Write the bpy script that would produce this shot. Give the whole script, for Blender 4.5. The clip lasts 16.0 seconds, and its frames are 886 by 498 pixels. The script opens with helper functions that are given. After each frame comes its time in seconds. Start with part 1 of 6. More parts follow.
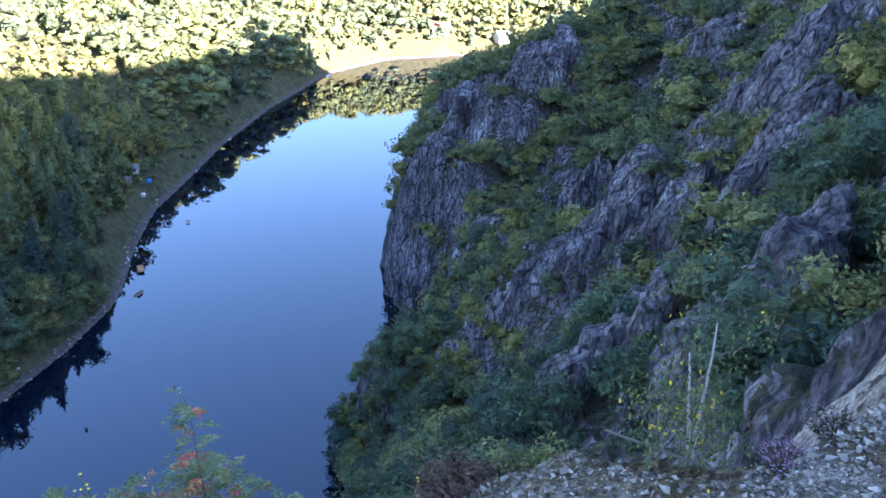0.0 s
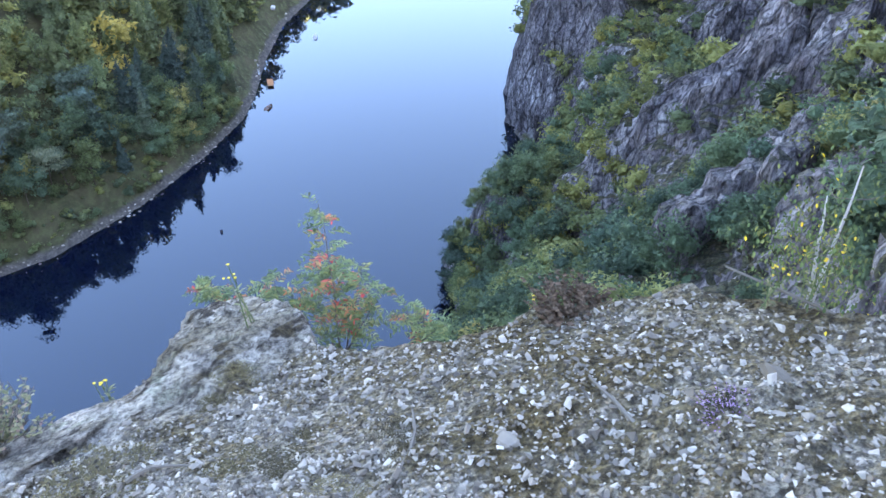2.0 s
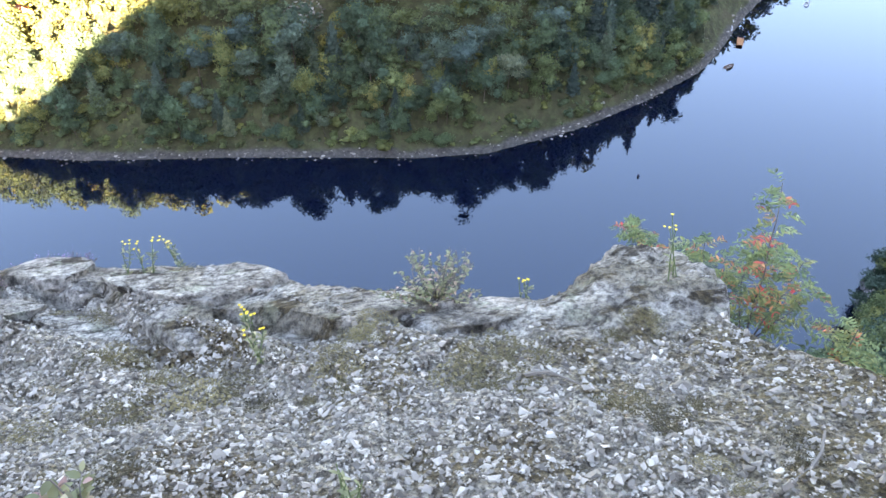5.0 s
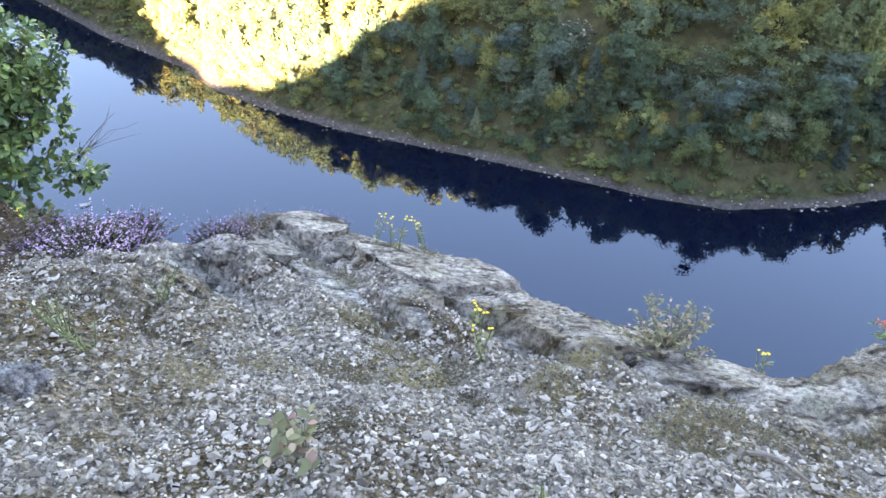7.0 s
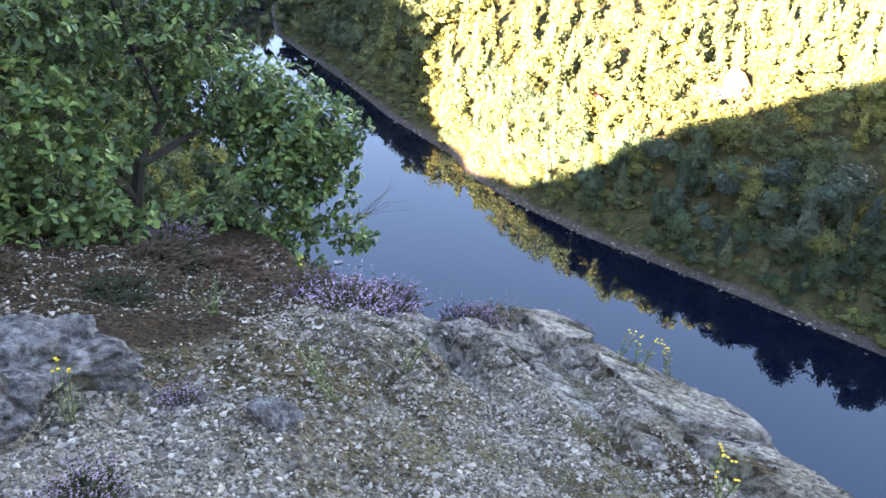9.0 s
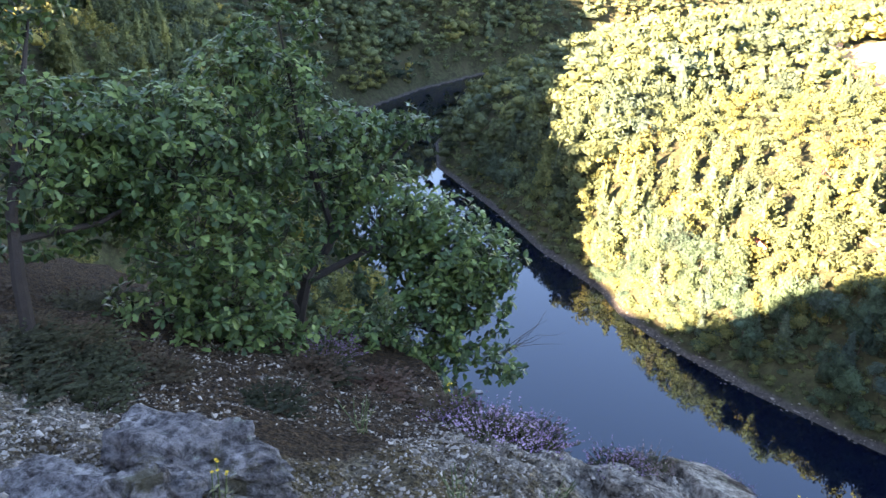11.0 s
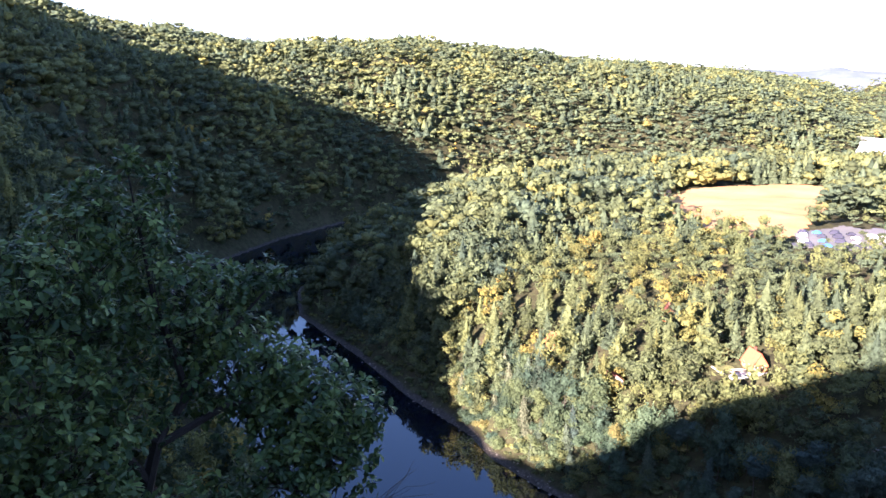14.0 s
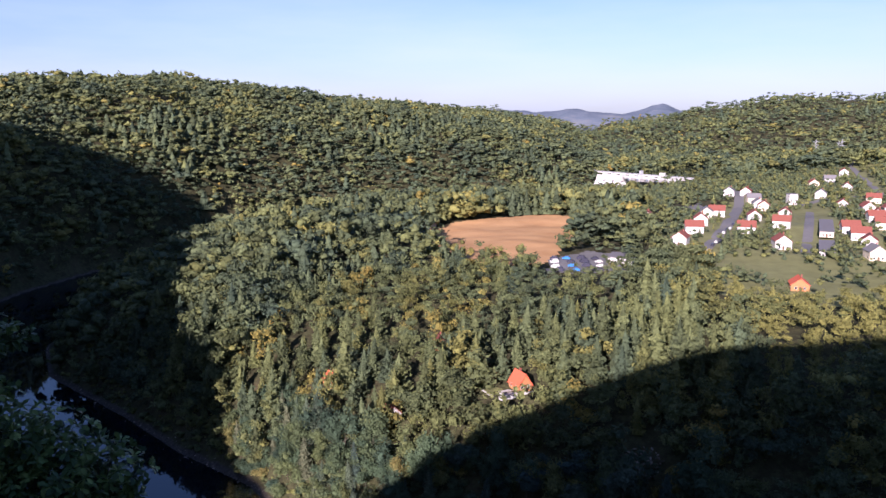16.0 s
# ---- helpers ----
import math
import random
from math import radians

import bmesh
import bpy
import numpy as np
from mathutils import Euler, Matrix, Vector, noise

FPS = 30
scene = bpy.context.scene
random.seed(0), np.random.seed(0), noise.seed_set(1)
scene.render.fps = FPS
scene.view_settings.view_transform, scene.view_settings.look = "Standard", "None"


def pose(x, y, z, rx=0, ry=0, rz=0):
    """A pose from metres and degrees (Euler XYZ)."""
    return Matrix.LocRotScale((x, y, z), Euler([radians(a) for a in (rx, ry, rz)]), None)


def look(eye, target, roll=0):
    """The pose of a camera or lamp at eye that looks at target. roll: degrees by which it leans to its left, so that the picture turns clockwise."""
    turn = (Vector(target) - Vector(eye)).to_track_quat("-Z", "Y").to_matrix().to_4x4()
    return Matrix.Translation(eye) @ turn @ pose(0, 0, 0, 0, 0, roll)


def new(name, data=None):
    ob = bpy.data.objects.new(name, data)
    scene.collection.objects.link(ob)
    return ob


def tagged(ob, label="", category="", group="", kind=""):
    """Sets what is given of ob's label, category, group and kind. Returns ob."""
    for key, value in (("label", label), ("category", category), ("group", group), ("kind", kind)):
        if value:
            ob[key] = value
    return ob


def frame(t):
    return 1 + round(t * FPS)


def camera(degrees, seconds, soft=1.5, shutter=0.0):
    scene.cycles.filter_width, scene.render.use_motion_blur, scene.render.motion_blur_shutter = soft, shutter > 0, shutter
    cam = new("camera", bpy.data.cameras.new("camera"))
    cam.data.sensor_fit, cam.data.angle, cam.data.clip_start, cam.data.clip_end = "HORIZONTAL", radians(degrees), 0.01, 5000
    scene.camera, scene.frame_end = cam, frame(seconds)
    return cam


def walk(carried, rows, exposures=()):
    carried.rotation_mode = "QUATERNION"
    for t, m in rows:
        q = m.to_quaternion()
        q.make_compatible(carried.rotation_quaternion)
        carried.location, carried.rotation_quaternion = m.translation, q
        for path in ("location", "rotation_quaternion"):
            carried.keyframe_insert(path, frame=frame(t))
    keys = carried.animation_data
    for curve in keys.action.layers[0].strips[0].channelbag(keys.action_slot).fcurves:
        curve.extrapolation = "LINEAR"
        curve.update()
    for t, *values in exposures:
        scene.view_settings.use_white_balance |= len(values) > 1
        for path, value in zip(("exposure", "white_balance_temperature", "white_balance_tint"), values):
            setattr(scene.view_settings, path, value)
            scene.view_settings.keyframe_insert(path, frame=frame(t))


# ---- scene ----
cam = camera(58.5, 16.0, soft=1.5)

PATH = [
    (0, (0.267, 0.121, 130.000), (8.844, 3.168, 125.857), 3.05),
    (0.5, (0.259, 0.124, 130.000), (8.530, 3.331, 125.385), 2.95),
    (1, (0.248, 0.128, 130.000), (8.054, 3.633, 124.824), 2.44),
    (1.5, (0.242, 0.129, 130.000), (7.658, 3.788, 124.377), 2.58),
    (2, (0.221, 0.126, 130.000), (7.198, 3.963, 123.951), 2.23),
    (2.5, (0.207, 0.130, 130.000), (6.682, 4.293, 123.616), 1.72),
    (3, (0.188, 0.144, 130.000), (6.126, 4.764, 123.413), 1.22),
    (3.5, (0.175, 0.151, 130.000), (5.514, 5.407, 123.376), 0.12),
    (4, (0.158, 0.171, 130.000), (4.927, 5.935, 123.365), 0.17),
    (4.2, (0.148, 0.180, 130.000), (4.574, 6.225, 123.377), -0.03),
    (6.3, (0.069, 0.225, 130.000), (1.649, 7.634, 123.472), -0.14),
    (6.5, (0.051, 0.227, 130.000), (1.380, 7.706, 123.497), 0.53),
    (7, (0.028, 0.229, 130.000), (0.683, 7.889, 123.605), 0.32),
    (7.5, (0.008, 0.233, 130.000), (0.020, 8.092, 123.816), 0.45),
    (8, (-0.017, 0.231, 130.000), (-0.812, 8.244, 124.070), 0.42),
    (8.5, (-0.039, 0.233, 130.000), (-1.576, 8.335, 124.344), 0.41),
    (9, (-0.057, 0.235, 130.000), (-2.315, 8.369, 124.640), -0.29),
    (9.5, (-0.077, 0.237, 130.000), (-2.913, 8.359, 124.903), 0.03),
    (10, (-0.102, 0.246, 130.000), (-3.502, 8.382, 125.283), 0.06),
    (10.2, (-0.094, 0.231, 130.000), (-3.771, 8.346, 125.458), -0.46),
    (12.3, (-0.086, 0.214, 130.000), (-4.511, 8.680, 127.042), -0.59),
    (12.5, (-0.086, 0.214, 130.000), (-4.421, 8.771, 127.173), -0.63),
    (13, (-0.089, 0.222, 130.000), (-4.154, 9.024, 127.553), -0.39),
    (13.5, (-0.085, 0.233, 130.000), (-3.595, 9.318, 127.729), -0.56),
    (14, (-0.083, 0.246, 130.000), (-2.903, 9.597, 127.857), -0.60),
    (14.5, (-0.076, 0.252, 130.000), (-2.219, 9.816, 128.014), -0.30),
    (15, (-0.070, 0.260, 130.000), (-1.273, 10.012, 128.139), -0.26),
    (15.5, (-0.067, 0.262, 130.000), (-0.687, 10.084, 128.228), -0.32),
    (16, (-0.044, 0.260, 130.000), (-0.052, 10.115, 128.301), -0.26),
]
walk(
    cam,
    [(t, look(eye, target, roll)) for t, eye, target, roll in PATH],
    [
        (0, 4.42, 5600, 24), (1, 5.25, 6150, 24), (2.5, 5.42, 7300, 23), (4.2, 5.52, 7800, 23), (6.3, 5.45, 8000, 25), (8.5, 5.22, 7700, 24), (10.2, 4.5, 7400, 23),
        (12.3, 4.3, 6100, 32), (13.0, 3.95, 5800, 33), (14.0, 2.9, 5600, 33), (15.0, 1.75, 5500, 34), (16.0, 1.25, 5350, 35),
    ],
)

# ---- light: low sun from behind, clear sky ----
SUN_EL, SUN_YAW = 20.0, -20.0  # height of the sun; the way its light travels, in degrees to the left of +y
TRAVEL = Vector((-math.sin(radians(SUN_YAW)) * math.cos(radians(SUN_EL)), math.cos(radians(SUN_YAW)) * math.cos(radians(SUN_EL)), -math.sin(radians(SUN_EL))))
sun_data = bpy.data.lights.new("sun", "SUN")
sun_data.energy, sun_data.angle, sun_data.color = 5.0, radians(0.5), (1.0, 0.84, 0.65)
sun = new("sun", sun_data)
sun.matrix_world = look((0, 0, 400), Vector((0, 0, 400)) + TRAVEL)

world = bpy.data.worlds.new("sky")
world.use_nodes = True
scene.world = world
wn, wl = world.node_tree.nodes, world.node_tree.links
sky = wn.new("ShaderNodeTexSky")
sky.sky_type, sky.sun_disc = "NISHITA", False
sky.sun_elevation = radians(SUN_EL)
# the sky's rotation runs clockwise from +y; the sun stands against the way of travel
sky.sun_rotation = math.atan2(-TRAVEL.x, -TRAVEL.y)
sky.air_density, sky.dust_density, sky.ozone_density = 1.0, 0.5, 2.6
# thin veils of cloud low over the horizon
coord = wn.new("ShaderNodeTexCoord")
veil_map = wn.new("ShaderNodeMapping")
veil_map.inputs["Scale"].default_value = (2.0, 2.0, 12.0)
veil = wn.new("ShaderNodeTexNoise")
veil.inputs["Scale"].default_value, veil.inputs["Detail"].default_value, veil.inputs["Roughness"].default_value = 1.6, 5.0, 0.55
veil_ramp = wn.new("ShaderNodeValToRGB")
veil_ramp.color_ramp.elements[0].color = (0.32, 0.32, 0.32, 1)
veil_ramp.color_ramp.elements[0].position, veil_ramp.color_ramp.elements[1].position = 0.36, 0.75
height_split = wn.new("ShaderNodeSeparateXYZ")
low = wn.new("ShaderNodeMapRange")
low.inputs[1].default_value, low.inputs[2].default_value, low.inputs[3].default_value, low.inputs[4].default_value = 0.02, 0.26, 0.62, 0.0
veil_share = wn.new("ShaderNodeMath")
veil_share.operation = "MULTIPLY"
veil_mix = wn.new("ShaderNodeMix")
veil_mix.data_type = "RGBA"
veil_mix.inputs[7].default_value = (8.0, 8.6, 9.8, 1)
wl.new(coord.outputs["Generated"], veil_map.inputs[0]), wl.new(veil_map.outputs[0], veil.inputs["Vector"])
wl.new(veil.outputs["Fac"], veil_ramp.inputs[0]), wl.new(coord.outputs["Generated"], height_split.inputs[0])
wl.new(height_split.outputs["Z"], low.inputs[0]), wl.new(veil_ramp.outputs[0], veil_share.inputs[0]), wl.new(low.outputs[0], veil_share.inputs[1])
wl.new(veil_share.outputs[0], veil_mix.inputs[0]), wl.new(sky.outputs[0], veil_mix.inputs[6])
wl.new(veil_mix.outputs[2], wn["Background"].inputs[0])
wn["Background"].inputs[1].default_value = 0.049


# ---- small tools ----
def part(name, bm, material, parent=None, label=""):
    """Links a bmesh, or a mesh, as one object under a thing or a part."""
    if isinstance(bm, bmesh.types.BMesh):
        me = bpy.data.meshes.new(name)
        bm.to_mesh(me)
        bm.free()
    else:
        me = bm
    if material is not None and not me.materials:
        me.materials.append(material)
    ob = new(name, me)
    ob.parent = parent
    if label:
        ob["label"] = label
    return ob


def empty(name, m=None):
    ob = new(name)
    ob.empty_display_size = 0.1
    if m is not None:
        ob.matrix_basis = m
    return ob


def mesh_np(name, verts, faces, smooth=False, **attributes):
    """A mesh from numpy arrays: faces is an n x 3 or n x 4 array; attributes are floats per vertex."""
    me = bpy.data.meshes.new(name)
    verts, faces = np.asarray(verts, np.float32), np.asarray(faces, np.int32)
    n, k = faces.shape
    me.vertices.add(len(verts))
    me.vertices.foreach_set("co", verts.ravel())
    me.loops.add(n * k)
    me.loops.foreach_set("vertex_index", faces.ravel())
    me.polygons.add(n)
    me.polygons.foreach_set("loop_start", np.arange(0, n * k, k, dtype=np.int32))
    me.polygons.foreach_set("use_smooth", np.full(n, smooth))
    for key, values in attributes.items():
        me.attributes.new(key, "FLOAT", "POINT").data.foreach_set("value", np.asarray(values, np.float32))
    me.update(calc_edges=True)
    me.validate()
    return me


def lattice(ix, iy, iz, seed):
    h = (ix * 374761393 + iy * 668265263 + iz * 2147483647 + seed * 974634777) & 0xFFFFFFFF
    h = ((h ^ (h >> 13)) * 1274126177) & 0xFFFFFFFF
    return ((h ^ (h >> 16)) & 0xFFFF) / 32767.5 - 1.0


def vnoise(x, y, z=0.0, seed=0):
    """Smooth value noise, -1 to 1, on arrays."""
    x, y, z = np.broadcast_arrays(np.asarray(x, float), np.asarray(y, float), np.asarray(z, float))
    fx, fy, fz = np.floor(x), np.floor(y), np.floor(z)
    ix, iy, iz = fx.astype(np.int64), fy.astype(np.int64), fz.astype(np.int64)
    u, v, w = (a * a * (3 - 2 * a) for a in (x - fx, y - fy, z - fz))
    out = 0.0
    for a in (0, 1):
        for b in (0, 1):
            for c in (0, 1):
                out = out + (u if a else 1 - u) * (v if b else 1 - v) * (w if c else 1 - w) * lattice(ix + a, iy + b, iz + c, seed)
    return out


def fbm(x, y, z=0.0, octaves=4, seed=0):
    out, amp, f = 0.0, 1.0, 1.0
    for n in range(octaves):
        out = out + amp * vnoise(x * f, y * f, z * f, seed + n)
        amp, f = amp * 0.5, f * 2.03
    return out


def step(v, a, b):
    s = np.clip((v - a) / (b - a), 0, 1)
    return s * s * (3 - 2 * s)


def line_distance(x, y, line):
    best = np.full(np.shape(x), 1e9)
    for (ax, ay), (bx, by) in zip(line[:-1], line[1:]):
        dx, dy = bx - ax, by - ay
        s = np.clip(((x - ax) * dx + (y - ay) * dy) / (dx * dx + dy * dy), 0, 1)
        best = np.minimum(best, np.hypot(x - ax - s * dx, y - ay - s * dy))
    return best


def inside(x, y, ring):
    hit = np.zeros(np.shape(x), bool)
    for (ax, ay), (bx, by) in zip(ring, ring[1:] + ring[:1]):
        cross = (ay > y) != (by > y)
        with np.errstate(divide="ignore", invalid="ignore"):
            hit ^= cross & (x < (bx - ax) * (y - ay) / (by - ay) + ax)
    return hit


# ---- the plan: both banks of the river, water at z = 0 ----
INNER = [(900, -160), (830, -20), (760, 110), (668, 215), (598, 272), (526, 286), (421, 269), (347, 251), (287, 231), (249, 219), (216, 201), (192, 185),
         (177, 177), (150, 170), (121, 166), (92, 167), (73, 174), (52, 185), (20, 201), (-13, 216), (-39, 232), (-58, 247), (-70, 263), (-104, 291),
         (-140, 328), (-199, 382), (-225, 431), (-228, 500), (-215, 583), (-180, 670), (-110, 760), (0, 840), (120, 920), (215, 1000), (250, 1030)]
OUTER = [(780, -160), (735, -20), (660, 110), (600, 170), (520, 190), (440, 173), (350, 144), (271, 118), (245, 110), (232, 104), (221, 96), (212, 86), (205, 78), (190, 73),
         (173, 75), (158, 79), (148, 80), (139, 76), (133, 70), (122, 64), (90, 66), (50, 82), (0, 104), (-50, 140), (-110, 195), (-180, 265), (-240, 330), (-290, 390), (-316, 445), (-316, 503), (-313, 572), (-295, 646),
         (-241, 764), (-170, 845), (-60, 930), (90, 1015), (190, 1075), (225, 1090)]
RIVER = INNER + OUTER[::-1]
GULLY = [(-85, 175), (-118, 100), (-155, 0), (-230, -260)]
FIELD = (47, 515)
FIELD_RING = [(-14, 552), (4, 584), (32, 602), (70, 624), (110, 610), (96, 552), (70, 462), (58, 410), (35, 408), (12, 418), (0, 446), (-10, 480), (-16, 520)]
EDGE = [(6.5, -2.2), (3.4, -0.95), (2.33, -0.42), (2.07, -0.24), (1.93, -0.03), (2.07, 0.35), (1.93, 0.56), (1.87, 0.72), (1.70, 0.92), (1.66, 1.33), (1.80, 1.6), (1.78, 1.88),
        (1.52, 1.92), (1.28, 1.78), (1.0, 1.9), (0.85, 2.1), (0.6, 2.45), (0.4, 2.78), (0.12, 2.86), (-0.1, 2.86), (-0.24, 3.1), (-0.49, 3.2), (-0.75, 2.7),
        (-0.97, 2.74), (-1.5, 3.12), (-1.75, 3.45), (-2.3, 3.75), (-3.3, 3.7), (-5, 3.3), (-9, 2.6)]
OUTCROP = EDGE + [(-9, -9), (6.5, -9)]


def outcrop_height(x, y, fine=True):
    """The rocky lookout under the camera: a gravel slope that ends in a broken rim."""
    plane = 128.985 - 0.1256 * x - 0.409 * y
    plane = np.where(x < -1, plane + 0.06 * (x + 1), plane)
    d = line_distance(x, y, EDGE) * np.where(inside(x, y, OUTCROP), -1, 1)
    d = d + 0.05 * fbm(x * 3, y * 3, 0, 3, 5)
    out = np.maximum(d, 0)
    z = plane - 2.1 * out - 0.25 * np.minimum(out / 0.15, 1) + 0.35 * fbm(x * 0.9, y * 0.9, 2.2, 3, 9) * np.minimum(out, 1)
    if fine:
        z = z + 0.035 * fbm(x * 1.6, y * 1.6, 0, 3, 3)
        # bare rock ribs along the rim
        rim = step(d, -0.95, -0.15) * step(0.5 - np.abs(x + 0.1), -1.2, 0.4) * (1 - step(np.abs(x - 1.15), 0.5, 0.1) * 0.3)
        rib = np.abs(fbm((x + 0.55 * y) * 2.6, (y - 0.5 * x) * 1.1, 0, 3, 11))
        z = z + rim * (0.09 - 0.15 * rib) * step(-d, -0.02, 0.12)
        block = step(0.45 - np.hypot((x - 1.62) * 0.9, y - 1.78), 0, 0.3)
        z = z + block * (0.03 + 0.05 * np.round(2.6 * fbm(x * 2.6, y * 2.6, 0, 2, 21)) / 2.6)
        # slabs that step down towards the rim, with open joints
        layer = (x * 0.35 + y + 0.35 * fbm(x * 1.7, y * 1.7, 0, 3, 23)) * 4.2
        saw = layer - np.floor(layer)
        z = z + (0.35 + rim) * 0.035 * (step(saw, 0.0, 0.12) - saw) * step(fbm(x * 1.2, y * 1.2, 4.0, 2, 25), -0.15, 0.25)
        z = z - (0.3 + rim) * 0.03 * np.exp(-((fbm(x * 2.2 + 5, y * 2.2, 0, 3, 27) / 0.035) ** 2))
        z = z + 0.03 * (0.4 - np.abs(fbm(x * 5, y * 5, 0, 3, 17))) * (0.5 + rim) + 0.010 * fbm(x * 14, y * 14, 0, 3, 15)
    return z


def mossy(x, y):
    """Where moss and dry crust cover the gravel."""
    return step(fbm(x * 1.5 + 3, y * 1.5, 0, 4, 91), 0.2, 0.55)


def interp(v, xs, ys):
    return np.interp(v, xs, ys)


def lake_reach(x, y):
    """Below 1 within the lake behind the dam."""
    u, v = 0.55 * (x - 345) + 0.84 * (y - 1110), 0.84 * (x - 345) - 0.55 * (y - 1110)
    return np.hypot(u / 165, v / 66)


def terrain(x, y):
    x, y = np.asarray(x, float), np.asarray(y, float)
    r, az = np.hypot(x, y), np.degrees(np.arctan2(-x, y))  # az to the left
    di, do = line_distance(x, y, INNER), line_distance(x, y, OUTER)
    wet = inside(x, y, RIVER)
    big = fbm(x / 90, y / 90, 0, 4, 31)
    # the peninsula
    zi = 50 * (1 - np.exp(-di / 48)) + 3.0 * big * step(di, 10, 60)
    zi = zi + 0.012 * np.maximum(r - 500, 0) + 26 * step(x, 330, 640) * step(di, 30, 220)
    zi = zi - 17 * step(y, 600, 860) * step(270 - x, 0, 120)
    # the far hillside across the river
    top = interp(az, [-40, -11, -8.6, -5.5, -2.7, 0, 7.4, 18.7, 28.7, 37, 41, 45, 60], [46, 48, 80, 102, 114, 118, 133, 162, 154, 167, 188, 205, 225])
    zfar = top * (1 - np.exp(-do / 130)) / 0.93 + 9 * big * step(do, 20, 150)
    # a rocky spur that stands out of it
    zfar = zfar + 16 * np.exp(-((line_distance(x, y, [(-400, 430), (-432, 560), (-410, 640), (-372, 690)]) / 30) ** 2))
    # our own side: a steep slope to the lookout, a ridge behind it, a spur with a cliff over the water
    line = 1.215 * do
    znear = np.where(do < 105, line, 127.6 + 0.52 * (do - 105))
    znear = np.minimum(znear, 150 + 0.03 * do) + 2.5 * big * step(r, 20, 60)
    spur = np.exp(-(((x - 262) / 85) ** 2 + ((y - 90) / 75) ** 2))
    zspur = np.minimum(54 * (1 - np.exp(-do / 6.5)) + 0.56 * do, 128 + 0.15 * do)
    znear = znear + (zspur - znear) * np.clip(1.25 * spur, 0, 1)
    g = line_distance(x, y, GULLY)
    znear = znear * (1 - 0.52 * np.exp(-((g / 48) ** 2)))
    # unseen ground to the west cut down to let the sun through
    znear = np.minimum(znear, 150 - 34 * step(-x, 120, 200) * (1 - step(y, 100, 190)) + 0.03 * do)
    znear = znear - 22 * np.exp(-(((x + 92) / 38) ** 2 + (y / 60) ** 2))
    # the high unseen ridge behind the lookout, rising west, shaped to cast the valley's shadow
    ridge = interp(x, [-900, -740, -700, -640, -583, -549, -400, -356, -323, -305, -270, -248, -218, -186, -143, -126, -112, -90, -73, -43, -12, 19, 111, 166, 215, 280, 370, 420],
                   [470, 460, 446, 430, 401, 360, 300, 277, 253, 216, 197, 184, 151, 136, 133, 149, 160, 169, 177, 187, 190, 193, 200, 191, 188, 181, 162, 150])
    start = interp(x, [-240, -160, -95, -60], [84, 92, 106, 126])
    behind = start + (ridge - start) * np.clip(-y / 95, 0, 1) ** 1.4 - 6 * step(-y, 120, 300)
    west = znear + (behind - znear) * step(-y, -40, 20)
    east = np.maximum(znear, znear + (behind - znear) * step(-y, 2, 30) * step(do, 95, 130))
    znear = np.where((y < 0) | ((x < -95) & (y < 40)), np.where(x < -95, west, east), znear)
    znear = znear * (1 - 0.55 * step(x, 255, 440) * step(y, 25, 70))
    znear = znear * (1 - 0.6 * np.maximum(step(x, 370, 470) * (1 - step(y, 40, 90)), step(x, 435, 500)))
    w = step(y, 120, 330) * step(-x, 150, 260)
    zo = znear + (zfar - znear) * np.maximum(w, step(r, 500, 700) * (az > -30) * (y > 300))
    z = np.where(di < do, zi, zo)
    # far hills: behind the dam, and blue in the distance
    crest = interp(az, [-80, -60, -40, -28.8, -23.4, -18.5, -15, -10.5, -5, 0, 40], [110, 128, 150, 149, 146, 131, 104, 78, 100, 120, 150]) + 14 * big
    back = 44 + (crest - 44) * step(r, 1330, 2150)
    z = z + (back - z) * step(r, 1080, 1330) * step(-az, 8.5, 12.5)
    z = z - 60 * step(r, 2300, 3000)
    blue = 118 + 38 * np.exp(-(((az + 15.2) / 1.6) ** 2)) + 26 * np.exp(-(((az + 4) / 2.2) ** 2)) + 14 * np.exp(-(((az + 9.5) / 1.5) ** 2)) + 12 * fbm(az / 1.5, r / 900, 0, 3, 77)
    z = z + (blue - z) * step(r, 3200, 4300)
    pool = lake_reach(x, y)
    z = np.where(az < -9, z + (38 - z) * (1 - step(pool, 0.75, 1.1)), z)
    # a hollow cut out of view so sunlight reaches the western grove
    z = z - 24 * np.exp(-(((x + 208) / 36) ** 2 + ((y - 104) / 42) ** 2))
    # bed and shore
    edge = np.minimum(di, do)
    z = np.where(wet, -np.minimum(edge * 0.35, 4), z)
    shore = (1 - step(edge, 0, 9)) * (~wet) * (di < do)
    z = np.where(~wet, z * (1 - 0.55 * shore) + 0.06, z)
    # the lookout itself
    near = 1 - step(r, 9, 26)
    z = z + (outcrop_height(x, y, False) - z) * near
    return z


CRAGS = [(172, -6, 22), (133, -12, 14), (146, 3, 11), (81, -8, 11), (155, 22, 16), (95, 11, 7.5), (248, 83, 10), (246, 57, 12), (221, 88, 13), (229, 5, 10), (112, 2, 7), (196, 30, 9)]


def crag(x, y):
    """Where bare buttresses stand out of the slope."""
    wx, wy = x + 5 * fbm(x / 9, y / 9, 0, 3, 83), y + 5 * fbm(x / 9, y / 9, 5.0, 3, 85)
    m = np.zeros(np.shape(x))
    for cx, cy, r in CRAGS:
        m = np.maximum(m, step(1 - np.hypot(wx - cx, (wy - cy) * 1.15) / r, 0, 0.42))
    return m


